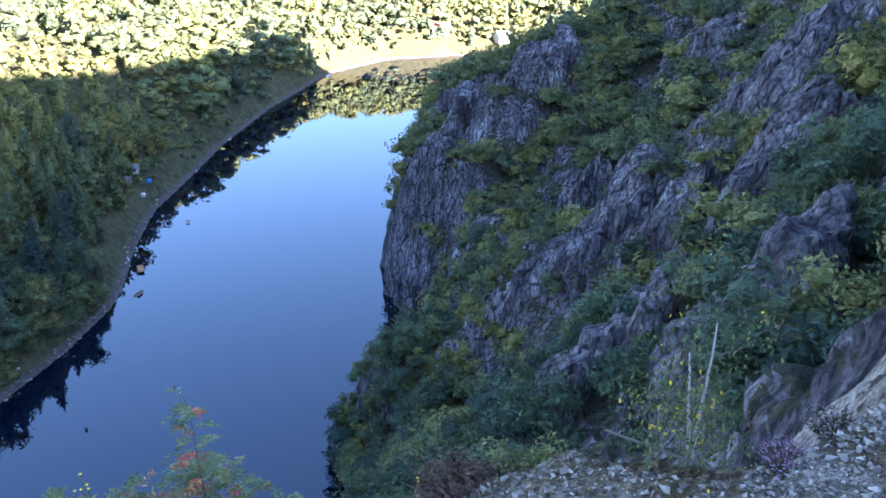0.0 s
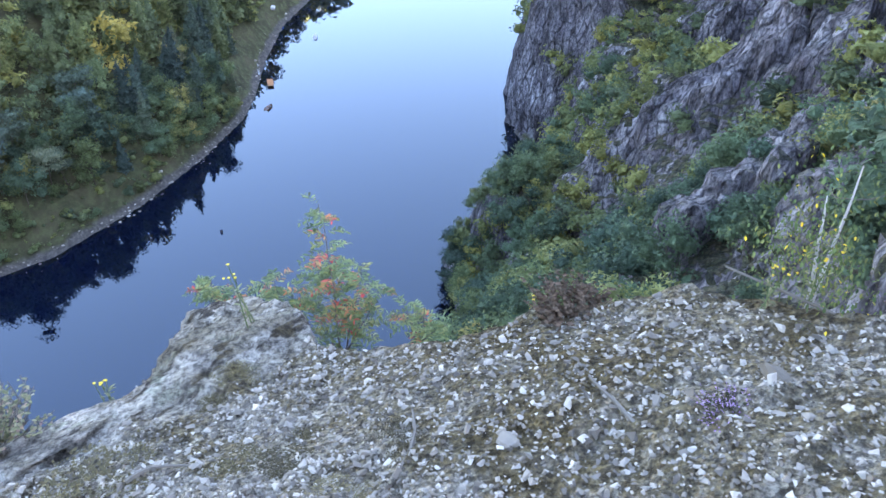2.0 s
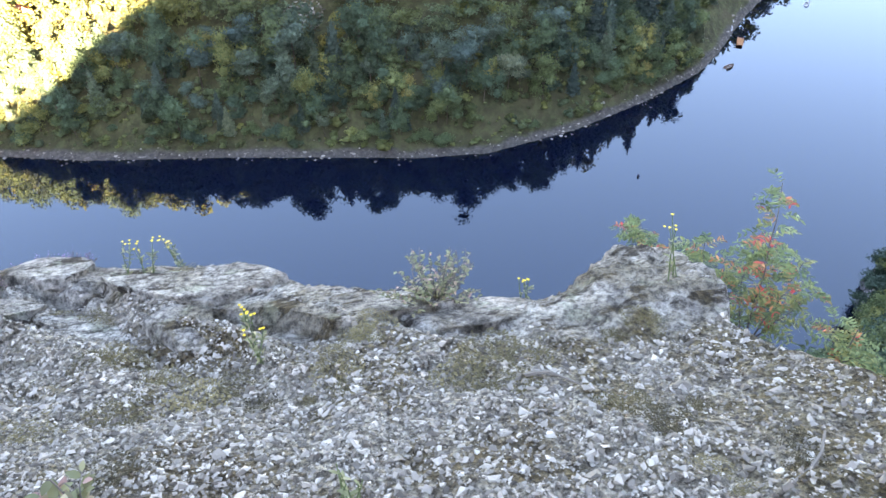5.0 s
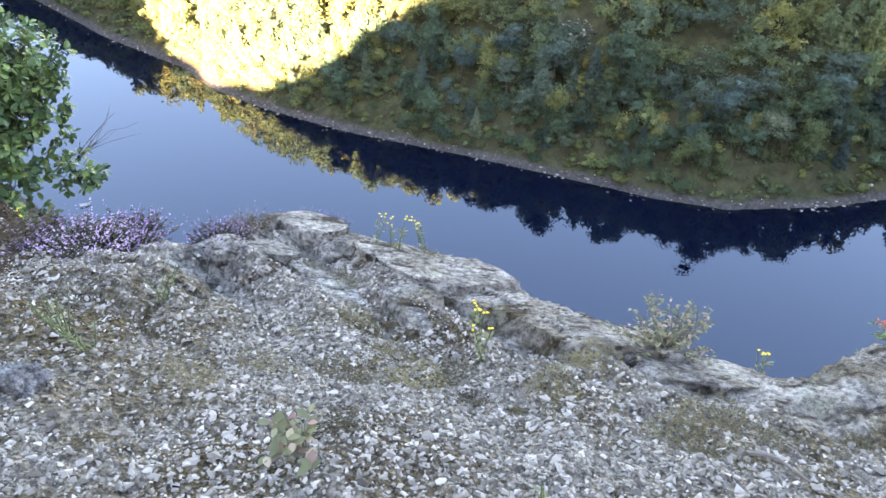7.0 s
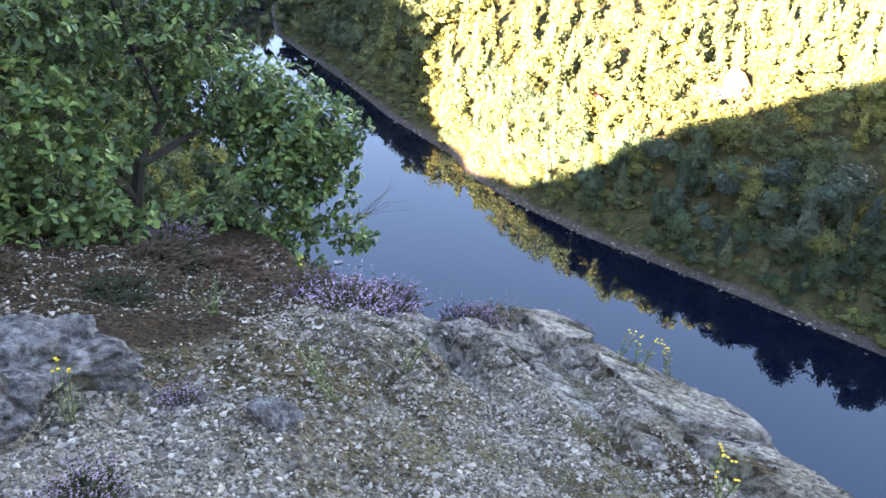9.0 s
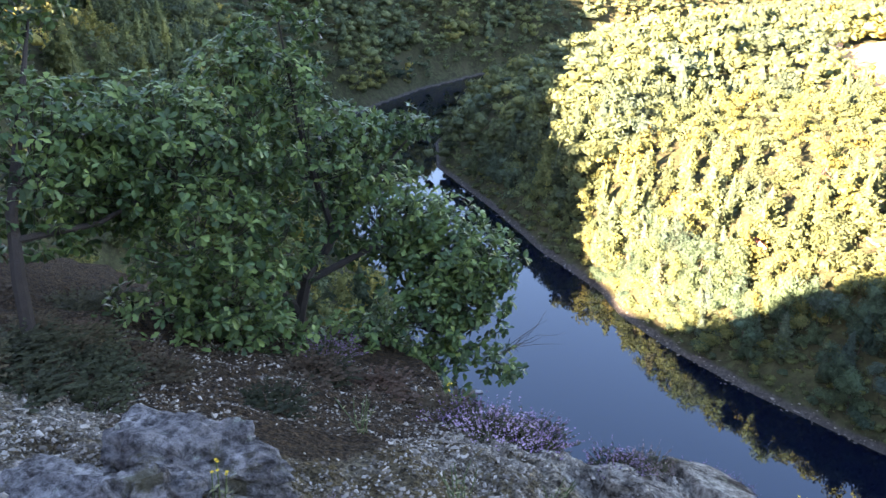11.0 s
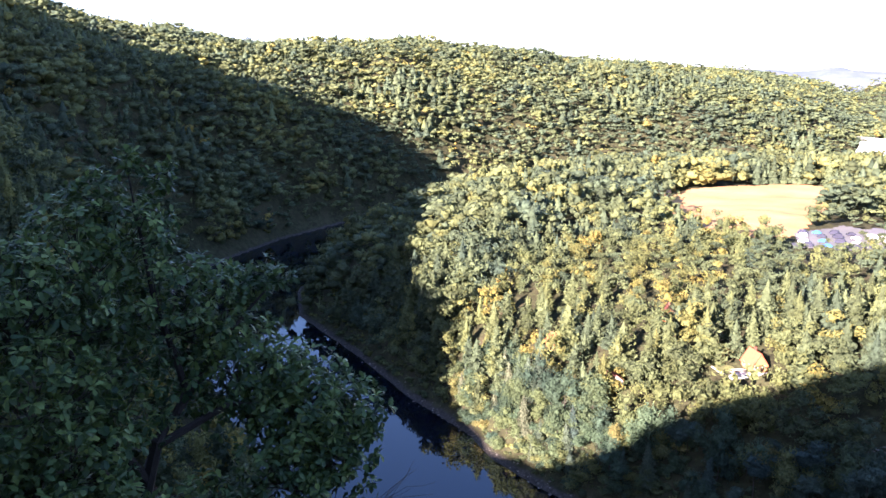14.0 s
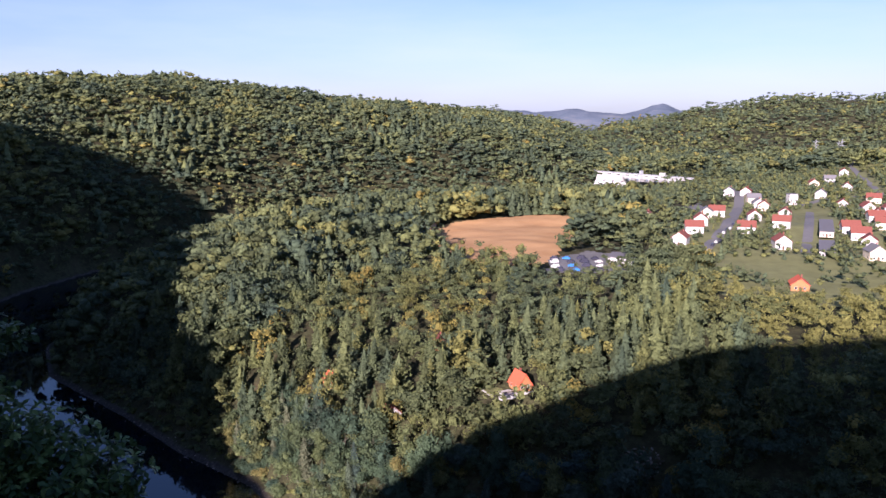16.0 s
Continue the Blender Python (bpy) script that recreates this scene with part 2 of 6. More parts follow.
def rough(x, y):
    """Broken rock on the steep slope and the spur: risers and ledges, with ribs."""
    d = line_distance(x, y, OUTER)
    amount = step(np.hypot(x, y), 10, 34) * step(d, 1, 6)
    t = terrain(x, y)
    a = 1 - np.abs(fbm(x / 26, y / 26, 0, 4, 41)) * 2
    b = 1 - np.abs(fbm(x / 7 + 3, y / 7, 0, 3, 43)) * 2
    bold = step(fbm(x / 48, y / 48, 0, 3, 47), -0.25, 0.3)
    level = (t + 13 * fbm(x / 34, y / 34, 0, 3, 45)) / 26
    base = np.floor(level)
    riser = base + step(level - base, 0.5, 0.92)
    ledge = (riser - level) * 26
    m = crag(x, y)
    along = 0.93 * x + 0.36 * y
    ribs = 0.5 - np.abs(fbm(along / 3.4, (y - 0.4 * x) / 15, 0, 3, 87))
    return t + amount * (2.4 * a + bold * (1.3 * b + 0.6 * ledge) + m * (6.0 + 4.2 * ribs))


# ---- materials ----
class Nodes:
    """A short hand for node materials."""

    def __init__(self, name, roughness=0.8, specular=0.3):
        self.m = bpy.data.materials.new(name)
        self.m.use_nodes = True
        self.n, self.l = self.m.node_tree.nodes, self.m.node_tree.links
        self.b = self.n["Principled BSDF"]
        self.b.inputs["Roughness"].default_value = roughness
        self.b.inputs["Specular IOR Level"].default_value = specular

    def add(self, kind, **values):
        node = self.n.new("ShaderNode" + kind)
        for key, value in values.items():
            if key in node.inputs:
                self.feed(node.inputs[key], value)
        return node

    def feed(self, socket, value):
        if isinstance(value, bpy.types.NodeSocket):
            self.l.new(value, socket)
        else:
            socket.default_value = value

    def place(self):
        return self.add("NewGeometry").outputs["Position"]

    def noise(self, scale, detail=4.0, rough=0.55, vector=None, stretch=None):
        vector = vector or self.place()
        if stretch:
            mapping = self.add("Mapping", Vector=vector)
            mapping.inputs["Scale"].default_value = stretch
            vector = mapping.outputs[0]
        return self.add("TexNoise", Vector=vector, Scale=scale, Detail=detail, Roughness=rough).outputs["Fac"]

    def ramp(self, fac, *stops):
        node = self.add("ValToRGB", Fac=fac)
        e = node.color_ramp.elements
        while len(e) < len(stops):
            e.new(0.5)
        for at, (p, c) in zip(e, stops):
            at.position, at.color = p, (*c, 1) if len(c) == 3 else c
        return node.outputs["Color"]

    def mix(self, fac, a, b, how="MIX"):
        node = self.n.new("ShaderNodeMix")
        node.data_type, node.blend_type = "RGBA", how
        for socket, value in zip((node.inputs[0], node.inputs[6], node.inputs[7]), (fac, a, b)):
            self.feed(socket, (*value, 1) if isinstance(value, tuple) and len(value) == 3 else value)
        return node.outputs[2]

    def math(self, how, a, b=0.0, clamp=False):
        node = self.n.new("ShaderNodeMath")
        node.operation, node.use_clamp = how, clamp
        self.feed(node.inputs[0], a), self.feed(node.inputs[1], b)
        return node.outputs[0]

    def span(self, v, a, b):
        node = self.n.new("ShaderNodeMapRange")
        node.interpolation_type = "SMOOTHSTEP"
        self.feed(node.inputs[0], v)
        node.inputs[1].default_value, node.inputs[2].default_value = a, b
        return node.outputs[0]

    def bump(self, height, distance, strength=1.0, normal=None):
        node = self.add("Bump", Height=height, Distance=distance, Strength=strength)
        if normal:
            self.l.new(normal, node.inputs["Normal"])
        self.l.new(node.outputs[0], self.b.inputs["Normal"])
        return node.outputs[0]

    def colour(self, value):
        self.feed(self.b.inputs["Base Color"], (*value, 1) if isinstance(value, tuple) else value)
        return self.m


def plain(name, colour, roughness=0.7, vary=0.25, scale=6.0, metal=0.0, bump=0.0):
    """A painted, stained or cast surface with soft patches and grain."""
    s = Nodes(name, roughness)
    s.b.inputs["Metallic"].default_value = metal
    coarse, fine = s.noise(scale, 3), s.noise(scale * 9, 3)
    low, high = tuple(c * (1 - vary) for c in colour), tuple(min(c * (1 + vary), 1) for c in colour)
    c = s.mix(coarse, low, high)
    c = s.mix(s.math("MULTIPLY", fine, 0.35), c, low)
    if bump:
        s.bump(fine, bump)
    return s.colour(c)


LEAF_RAMP = [(0.0, (0.062, 0.090, 0.056)), (0.22, (0.094, 0.122, 0.060)), (0.5, (0.150, 0.168, 0.058)), (0.72, (0.225, 0.21, 0.056)), (0.86, (0.32, 0.25, 0.058)), (0.95, (0.38, 0.25, 0.055)), (1.0, (0.24, 0.155, 0.085))]


def foliage(name, ramp=LEAF_RAMP, source="tint", rough=0.75, see=0.15, speckle=0.0):
    """Leaves: the hue follows the tree, the value each clump. source: tint (an attribute) or random (each object)."""
    s = Nodes(name, rough, 0.2)
    if source == "tint":
        a = s.add("Attribute")
        a.attribute_name = "tint"
        fac = a.outputs["Fac"]
    else:
        fac = s.add("ObjectInfo").outputs["Random"]
    hue = fac
    island = s.add("NewGeometry").outputs["Random Per Island"]
    fac = s.math("ADD", fac, s.math("MULTIPLY", s.math("SUBTRACT", island, 0.5), 0.07), True)
    c = s.ramp(fac, *ramp)
    each = s.math("FRACT", s.math("MULTIPLY", hue, 43.7))
    value = s.math("ADD", 0.5, s.math("ADD", s.math("MULTIPLY", island, 0.5), s.math("MULTIPLY", each, 0.5)))
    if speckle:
        # leaf mottling and painted dark flecks for shaded gaps, put into the colour
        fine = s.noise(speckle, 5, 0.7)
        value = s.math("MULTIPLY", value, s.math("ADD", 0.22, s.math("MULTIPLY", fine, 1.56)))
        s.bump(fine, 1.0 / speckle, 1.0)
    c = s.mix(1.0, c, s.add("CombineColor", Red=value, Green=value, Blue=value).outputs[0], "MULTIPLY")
    s.colour(c)
    see_through = s.add("BsdfTranslucent", Color=c)
    both = s.add("MixShader")
    both.inputs[0].default_value = see
    s.l.new(s.b.outputs[0], both.inputs[1]), s.l.new(see_through.outputs[0], both.inputs[2])
    s.l.new(both.outputs[0], s.n["Material Output"].inputs["Surface"])
    return s.m


def water_material(name, ripple):
    s = Nodes(name, 0.03, 0.5)
    s.b.inputs["IOR"].default_value = 1.65
    s.b.inputs["Specular Tint"].default_value = (0.82, 0.94, 1.0, 1)
    a = s.noise(0.35, 3, 0.6, stretch=(1.0, 1.6, 1.0))
    s.bump(a, ripple, 0.6)
    patches = s.noise(0.012, 2)
    s.feed(s.b.inputs["Roughness"], s.math("ADD", 0.002, s.math("MULTIPLY", patches, 0.02)))
    return s.colour(s.mix(patches, (0.0015, 0.0035, 0.009), (0.0022, 0.005, 0.014)))


def ground_material():
    s = Nodes("woodland ground", 0.95, 0.15)
    p = s.place()
    z = s.add("SeparateXYZ", Vector=p).outputs["Z"]
    up = s.add("SeparateXYZ", Vector=s.add("NewGeometry").outputs["Normal"]).outputs["Z"]
    grass = s.ramp(s.noise(0.07, 6), (0.3, (0.022, 0.022, 0.012)), (0.5, (0.04, 0.042, 0.018)), (0.7, (0.075, 0.062, 0.032)))
    grass = s.mix(s.math("MULTIPLY", s.span(s.noise(0.35, 8, 0.7), 0.42, 0.62), 0.8), grass, (0.085, 0.088, 0.036))
    grass = s.mix(s.math("MULTIPLY", s.span(s.noise(1.3, 6, 0.7), 0.45, 0.65), 0.6), grass, (0.06, 0.045, 0.025))
    bank = s.ramp(s.noise(0.9, 6, 0.7), (0.3, (0.03, 0.026, 0.022)), (0.55, (0.085, 0.073, 0.06)), (0.75, (0.16, 0.142, 0.12)))
    strip = s.math("SUBTRACT", 1.0, s.span(s.math("ADD", z, s.math("MULTIPLY", s.noise(0.12, 3), -2.2)), -0.3, 0.7))
    rock = s.ramp(s.noise(0.25, 8, 0.65), (0.35, (0.06, 0.055, 0.055)), (0.6, (0.2, 0.19, 0.18)))
    c = s.mix(s.math("SUBTRACT", 1.0, s.span(up, 0.38, 0.56)), grass, rock)
    c = s.mix(strip, c, bank)
    s.bump(s.noise(0.8, 6), 0.6, 0.7)
    return s.colour(c)


def cliff_material():
    s = Nodes("cliff rock and heath", 0.9, 0.25)
    p = s.place()
    up = s.add("SeparateXYZ", Vector=s.add("NewGeometry").outputs["True Normal"]).outputs["Z"]
    crack = s.add("TexVoronoi", Vector=s.add("Mapping", Vector=p, Scale=(0.45, 0.45, 0.16)).outputs[0], Scale=1.0)
    crack.feature = "DISTANCE_TO_EDGE"
    cracks = s.span(crack.outputs["Distance"], 0.0, 0.12)
    face = s.noise(0.16, 8, 0.65, stretch=(1, 1, 0.45))
    rock = s.ramp(face, (0.3, (0.045, 0.038, 0.042)), (0.45, (0.12, 0.105, 0.11)), (0.57, (0.235, 0.212, 0.215)), (0.69, (0.42, 0.395, 0.385)))
    rock = s.mix(s.math("MULTIPLY", s.math("SUBTRACT", 1.0, cracks), 0.65), rock, (0.03, 0.026, 0.028))
    rust = s.span(s.noise(0.05, 4), 0.56, 0.72)
    rock = s.mix(s.math("MULTIPLY", rust, 0.5), rock, (0.13, 0.085, 0.075))
    heath = s.ramp(s.noise(0.5, 6), (0.3, (0.025, 0.026, 0.014)), (0.5, (0.05, 0.05, 0.024)), (0.7, (0.09, 0.068, 0.04)))
    where = s.span(s.math("ADD", up, s.math("MULTIPLY", s.math("SUBTRACT", s.noise(0.12, 6), 0.5), 0.55)), 0.56, 0.7)
    open_rock = s.add("Attribute")
    open_rock.attribute_name = "bare"
    where = s.math("MULTIPLY", where, s.math("SUBTRACT", 1.0, s.math("MULTIPLY", open_rock.outputs["Fac"], 0.85)))
    c = s.mix(where, rock, heath)
    fine = s.ramp(s.noise(1.5, 8, 0.75, stretch=(1, 1, 0.5)), (0.41, (0.4, 0.39, 0.4)), (0.5, (1.0, 1.0, 1.0)), (0.58, (1.5, 1.48, 1.46)))
    c = s.mix(1.0, c, fine, "MULTIPLY")
    n = s.bump(s.noise(0.55, 9, 0.72, stretch=(1, 1, 0.5)), 2.4, 1.0)
    s.bump(cracks, 0.9, 0.8, n)
    return s.colour(c)


def outcrop_material():
    """Lichen-grey rock at the rim, chips and dust inside, with moss and dry crust."""
    s = Nodes("lookout rock and gravel", 0.95, 0.2)
    p = s.place()
    a = s.add("Attribute")
    a.attribute_name = "rock"
    bare = s.span(s.math("ADD", a.outputs["Fac"], s.math("MULTIPLY", s.math("SUBTRACT", s.noise(2.6, 6), 0.5), 0.9)), 0.42, 0.58)
    grit_cells = s.add("TexVoronoi", Vector=p, Scale=62.0)
    grit = s.ramp(grit_cells.outputs["Color"], (0.0, (0.05, 0.044, 0.035)), (0.35, (0.16, 0.147, 0.126)), (0.7, (0.32, 0.30, 0.262)), (1.0, (0.52, 0.50, 0.445)))
    dust = s.ramp(s.noise(5.0, 8, 0.7), (0.3, (0.075, 0.062, 0.046)), (0.6, (0.22, 0.203, 0.176)))
    gravel = s.mix(0.55, dust, grit)
    gravel = s.mix(s.math("MULTIPLY", s.span(s.noise(1.6, 6, 0.65), 0.47, 0.58), 0.8), gravel, (0.075, 0.055, 0.026))
    rock = s.ramp(s.noise(7.0, 10, 0.7), (0.34, (0.07, 0.066, 0.062)), (0.43, (0.21, 0.202, 0.192)), (0.54, (0.34, 0.332, 0.318)), (0.66, (0.5, 0.49, 0.465)))
    seam = s.span(s.noise(5.0, 9, 0.66, stretch=(1.0, 2.6, 1.0)), 0.40, 0.46)
    rock = s.mix(s.math("SUBTRACT", 1.0, seam), rock, (0.05, 0.042, 0.036))
    rock = s.mix(s.math("MULTIPLY", s.span(s.noise(9.0, 4), 0.58, 0.68), 0.5), rock, (0.33, 0.37, 0.30))
    c = s.mix(bare, gravel, rock)
    moss = s.math("MULTIPLY", s.span(s.noise(2.6, 8, 0.68), 0.51, 0.57), s.span(s.noise(0.9, 3), 0.38, 0.52))
    green = s.ramp(s.noise(60, 4), (0.3, (0.045, 0.036, 0.016)), (0.7, (0.13, 0.10, 0.042)))
    crust = s.add("Attribute")
    crust.attribute_name = "moss"
    crust_share = s.math("MULTIPLY", crust.outputs["Fac"], s.span(s.noise(9.0, 6, 0.7), 0.36, 0.56))
    off_rock = s.math("SUBTRACT", 0.72, s.math("MULTIPLY", bare, 0.2))
    c = s.mix(s.math("MULTIPLY", s.math("MAXIMUM", moss, crust_share), off_rock), c, green)
    b = s.add("Attribute")
    b.attribute_name = "soil"
    litter = s.ramp(s.noise(26, 8, 0.7), (0.3, (0.022, 0.016, 0.010)), (0.55, (0.06, 0.042, 0.024)), (0.75, (0.13, 0.09, 0.055)))
    c = s.mix(s.span(s.math("ADD", b.outputs["Fac"], s.math("MULTIPLY", s.math("SUBTRACT", s.noise(3, 5), 0.5), 0.7)), 0.4, 0.6), c, litter)
    speck = s.ramp(s.noise(42.0, 8, 0.78), (0.41, (0.38, 0.37, 0.36)), (0.5, (1.0, 1.0, 1.0)), (0.58, (1.5, 1.5, 1.46)))
    c = s.mix(1.0, c, speck, "MULTIPLY")
    n = s.bump(s.noise(8.0, 12, 0.74), 0.09, 1.0)
    n = s.bump(s.noise(45.0, 6, 0.7), 0.02, 1.0, n)
    s.bump(s.math("MULTIPLY", grit_cells.outputs["Distance"], s.math("SUBTRACT", 1.0, bare)), 0.014, 1.0, n)
    c = s.mix(1.0, c, (1.09, 1.0, 0.86), "MULTIPLY")
    return s.colour(c)


M_WATER, M_GROUND, M_CLIFF, M_OUTCROP = water_material("river water", 0.006), ground_material(), cliff_material(), outcrop_material()
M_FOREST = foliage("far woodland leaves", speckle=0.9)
CONIFER_RAMP = [(0.0, (0.056, 0.086, 0.070)), (0.4, (0.082, 0.118, 0.084)), (0.8, (0.12, 0.152, 0.088)), (1.0, (0.17, 0.178, 0.10))]
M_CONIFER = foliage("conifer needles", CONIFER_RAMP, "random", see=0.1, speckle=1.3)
GREEN_RAMP = [(0.0, (0.058, 0.094, 0.06)), (0.45, (0.092, 0.134, 0.068)), (0.8, (0.15, 0.182, 0.070)), (0.94, (0.22, 0.22, 0.070)), (1.0, (0.29, 0.235, 0.075))]
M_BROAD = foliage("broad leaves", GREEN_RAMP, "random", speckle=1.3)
M_BARK = plain("bark", (0.10, 0.075, 0.055), 0.9, 0.45, 4.0, bump=0.02)


# ---- the ground: one sheet, fine near the lookout and coarse far off ----
def polar(azimuths, radii, height):
    a, r = np.meshgrid(np.radians(azimuths), radii, indexing="ij")
    x, y = -r * np.sin(a), r * np.cos(a)
    z = height(x, y)
    n, m = a.shape
    i, j = np.meshgrid(np.arange(n - 1), np.arange(m - 1), indexing="ij")
    k = (i * m + j).ravel()
    return np.stack([x, y, z], -1).reshape(-1, 3), np.stack([k, k + 1, k + m + 1, k + m], 1)


CLIFF_AZ, CLIFF_R = (-112.0, -34.0), (8.0, 345.0)


def sheet(x, y):
    z = terrain(x, y)
    r, az = np.hypot(x, y), np.degrees(np.arctan2(-x, y))
    mine = (az > CLIFF_AZ[0] + 1) & (az < CLIFF_AZ[1] - 1) & (r > CLIFF_R[0]) & (r < CLIFF_R[1] - 3) & (line_distance(x, y, OUTER) < line_distance(x, y, INNER)) & ~inside(x, y, RIVER)
    z = np.where(mine, z - 9 * step(r, 8, 40), z)
    return np.where(r < 10.6, z - np.where((y > -6) & (r > 1), 3.0, 0.6), z)


az_all = np.concatenate([np.arange(-180, -110, 3), np.arange(-110, 64, 0.55), np.arange(64, 180.1, 2.9), [180]])
r_all = np.concatenate([[0.02, 2, 4, 6, 8, 9.4], 10 * 1.018 ** np.arange(1, 347)])
V, Fc = polar(az_all, r_all[r_all < 4950], sheet)
ground = part("ground", mesh_np("ground", V, Fc, True), M_GROUND)
tagged(ground, "wooded valley ground with grass, leaf litter and a pebbly shore", "ground", kind="structure")

V, Fc = polar(np.arange(CLIFF_AZ[0], CLIFF_AZ[1] + 0.01, 0.3), np.concatenate([np.arange(CLIFF_R[0], 20, 0.9), np.arange(20, CLIFF_R[1], 0.65)]), rough)
d_bank = line_distance(V[:, 0], V[:, 1], OUTER)
keep = (d_bank < line_distance(V[:, 0], V[:, 1], INNER)) & (~inside(V[:, 0], V[:, 1], RIVER) | (d_bank < 2.5))
# crags: push the steep faces in and out
normal = np.zeros_like(V)
e1, e2 = V[Fc[:, 1]] - V[Fc[:, 0]], V[Fc[:, 3]] - V[Fc[:, 0]]
fn = np.cross(e2, e1)
for k in range(4):
    np.add.at(normal, Fc[:, k], fn)
normal /= np.linalg.norm(normal, axis=1, keepdims=True) + 1e-9
normal *= np.sign(normal[:, 2:] + 1e-9)
bare = step(0.78 - normal[:, 2], 0, 0.25) * step(np.hypot(V[:, 0], V[:, 1]), 12, 40)
push = 3.2 * (0.5 - np.abs(fbm(V[:, 0] / 15, V[:, 1] / 15, V[:, 2] / 24, 3, 61))) + 1.5 * (0.5 - np.abs(fbm(V[:, 0] / 5, V[:, 1] / 5, V[:, 2] / 9, 3, 63))) + 0.6 * fbm(V[:, 0] / 1.6, V[:, 1] / 1.6, V[:, 2] / 2.5, 2, 65)
V = V + normal * (push * bare)[:, None]
cliff = part("cliff", mesh_np("cliff", V, Fc[keep[Fc].all(1)], False, bare=crag(V[:, 0], V[:, 1])), M_CLIFF)
tagged(cliff, "steep violet-grey rock cliff with ledges above the river", "cliff", kind="structure")


def outcrop_fine(x, y):
    return outcrop_height(x, y, True)


V, Fc = polar(np.concatenate([np.arange(-180, -112, 3.4), np.arange(-112, 66, 0.55), np.arange(66, 180, 3.0), [180]]), np.concatenate([[0.02, 0.14], np.arange(0.25, 4.6, 0.028), np.arange(4.6, 12.6, 0.13)]), outcrop_fine)
d_edge = line_distance(V[:, 0], V[:, 1], EDGE) * np.where(inside(V[:, 0], V[:, 1], OUTCROP), -1, 1)
rock_share = step(d_edge, -0.55, -0.05) * np.interp(V[:, 0], [-1.3, -0.7, 1.9, 2.2], [0.15, 1, 1, 0.5]) * np.where((V[:, 1] < 1.4) & (V[:, 0] > 1.2), 0.25, 1)
rock_share = np.maximum(rock_share, step(d_edge, 0.0, 0.12))
soil_share = step(-V[:, 0] + 0.35 * (V[:, 1] - 2.2), 1.0, 1.7) * step(V[:, 1], 1.2, 2.1)
outcrop = part("rock_outcrop", mesh_np("rock_outcrop", V, Fc, True, rock=rock_share * (1 - soil_share), soil=soil_share, moss=mossy(V[:, 0], V[:, 1])), M_OUTCROP)
tagged(outcrop, "lichen-grey rocky lookout covered with angular gravel and moss", "rock", kind="structure")

bm = bmesh.new()
bmesh.ops.create_grid(bm, x_segments=24, y_segments=24, size=2400)
bmesh.ops.translate(bm, verts=bm.verts, vec=(0, 500, 0))
water = part("river", bm, M_WATER)
tagged(water, "calm deep-blue river mirroring the sky and wooded banks", "river", kind="structure")


# ---- trees ----
def clump_quads(centres, normals, sizes, rng, bend=0.2):
    """Leaf clumps: small bent quads that face outward, every which way."""
    n = len(centres)
    nn = normals + rng.normal(0, 0.62, (n, 3))
    nn /= np.linalg.norm(nn, axis=1, keepdims=True)
    t = np.cross(nn, rng.normal(0, 1, (n, 3)))
    t /= np.linalg.norm(t, axis=1, keepdims=True) + 1e-9
    b = np.cross(nn, t)
    s = sizes[:, None]
    ring = [t * s * rng.uniform(0.7, 1.2, (n, 1)), b * s * rng.uniform(0.5, 0.95, (n, 1)), -t * s * rng.uniform(0.7, 1.2, (n, 1)), -b * s * rng.uniform(0.5, 0.95, (n, 1))]
    v = np.stack([centres + q + nn * s * bend * (1 if k % 2 else -1) for k, q in enumerate(ring)], 1)
    return v.reshape(-1, 3), np.arange(4 * n).reshape(-1, 4)


GOLD = (1 + 5**0.5) / 2
ICO_V = np.array([(-1, GOLD, 0), (1, GOLD, 0), (-1, -GOLD, 0), (1, -GOLD, 0), (0, -1, GOLD), (0, 1, GOLD), (0, -1, -GOLD), (0, 1, -GOLD), (GOLD, 0, -1), (GOLD, 0, 1), (-GOLD, 0, -1), (-GOLD, 0, 1)]) / math.hypot(1, GOLD)
ICO_F = np.array([(0, 11, 5), (0, 5, 1), (0, 1, 7), (0, 7, 10), (0, 10, 11), (1, 5, 9), (5, 11, 4), (11, 10, 2), (10, 7, 6), (7, 1, 8), (3, 9, 4), (3, 4, 2), (3, 2, 6), (3, 6, 8), (3, 8, 9), (4, 9, 5), (2, 4, 11), (6, 2, 10), (8, 6, 7), (9, 8, 1)])

OCTA_V = np.array([(1, 0, 0), (-1, 0, 0), (0, 1, 0), (0, -1, 0), (0, 0, 1), (0, 0, -1)]) * 1.15
OCTA_F = np.array([(0, 2, 4), (2, 1, 4), (1, 3, 4), (3, 0, 4), (2, 0, 5), (1, 2, 5), (3, 1, 5), (0, 3, 5)])


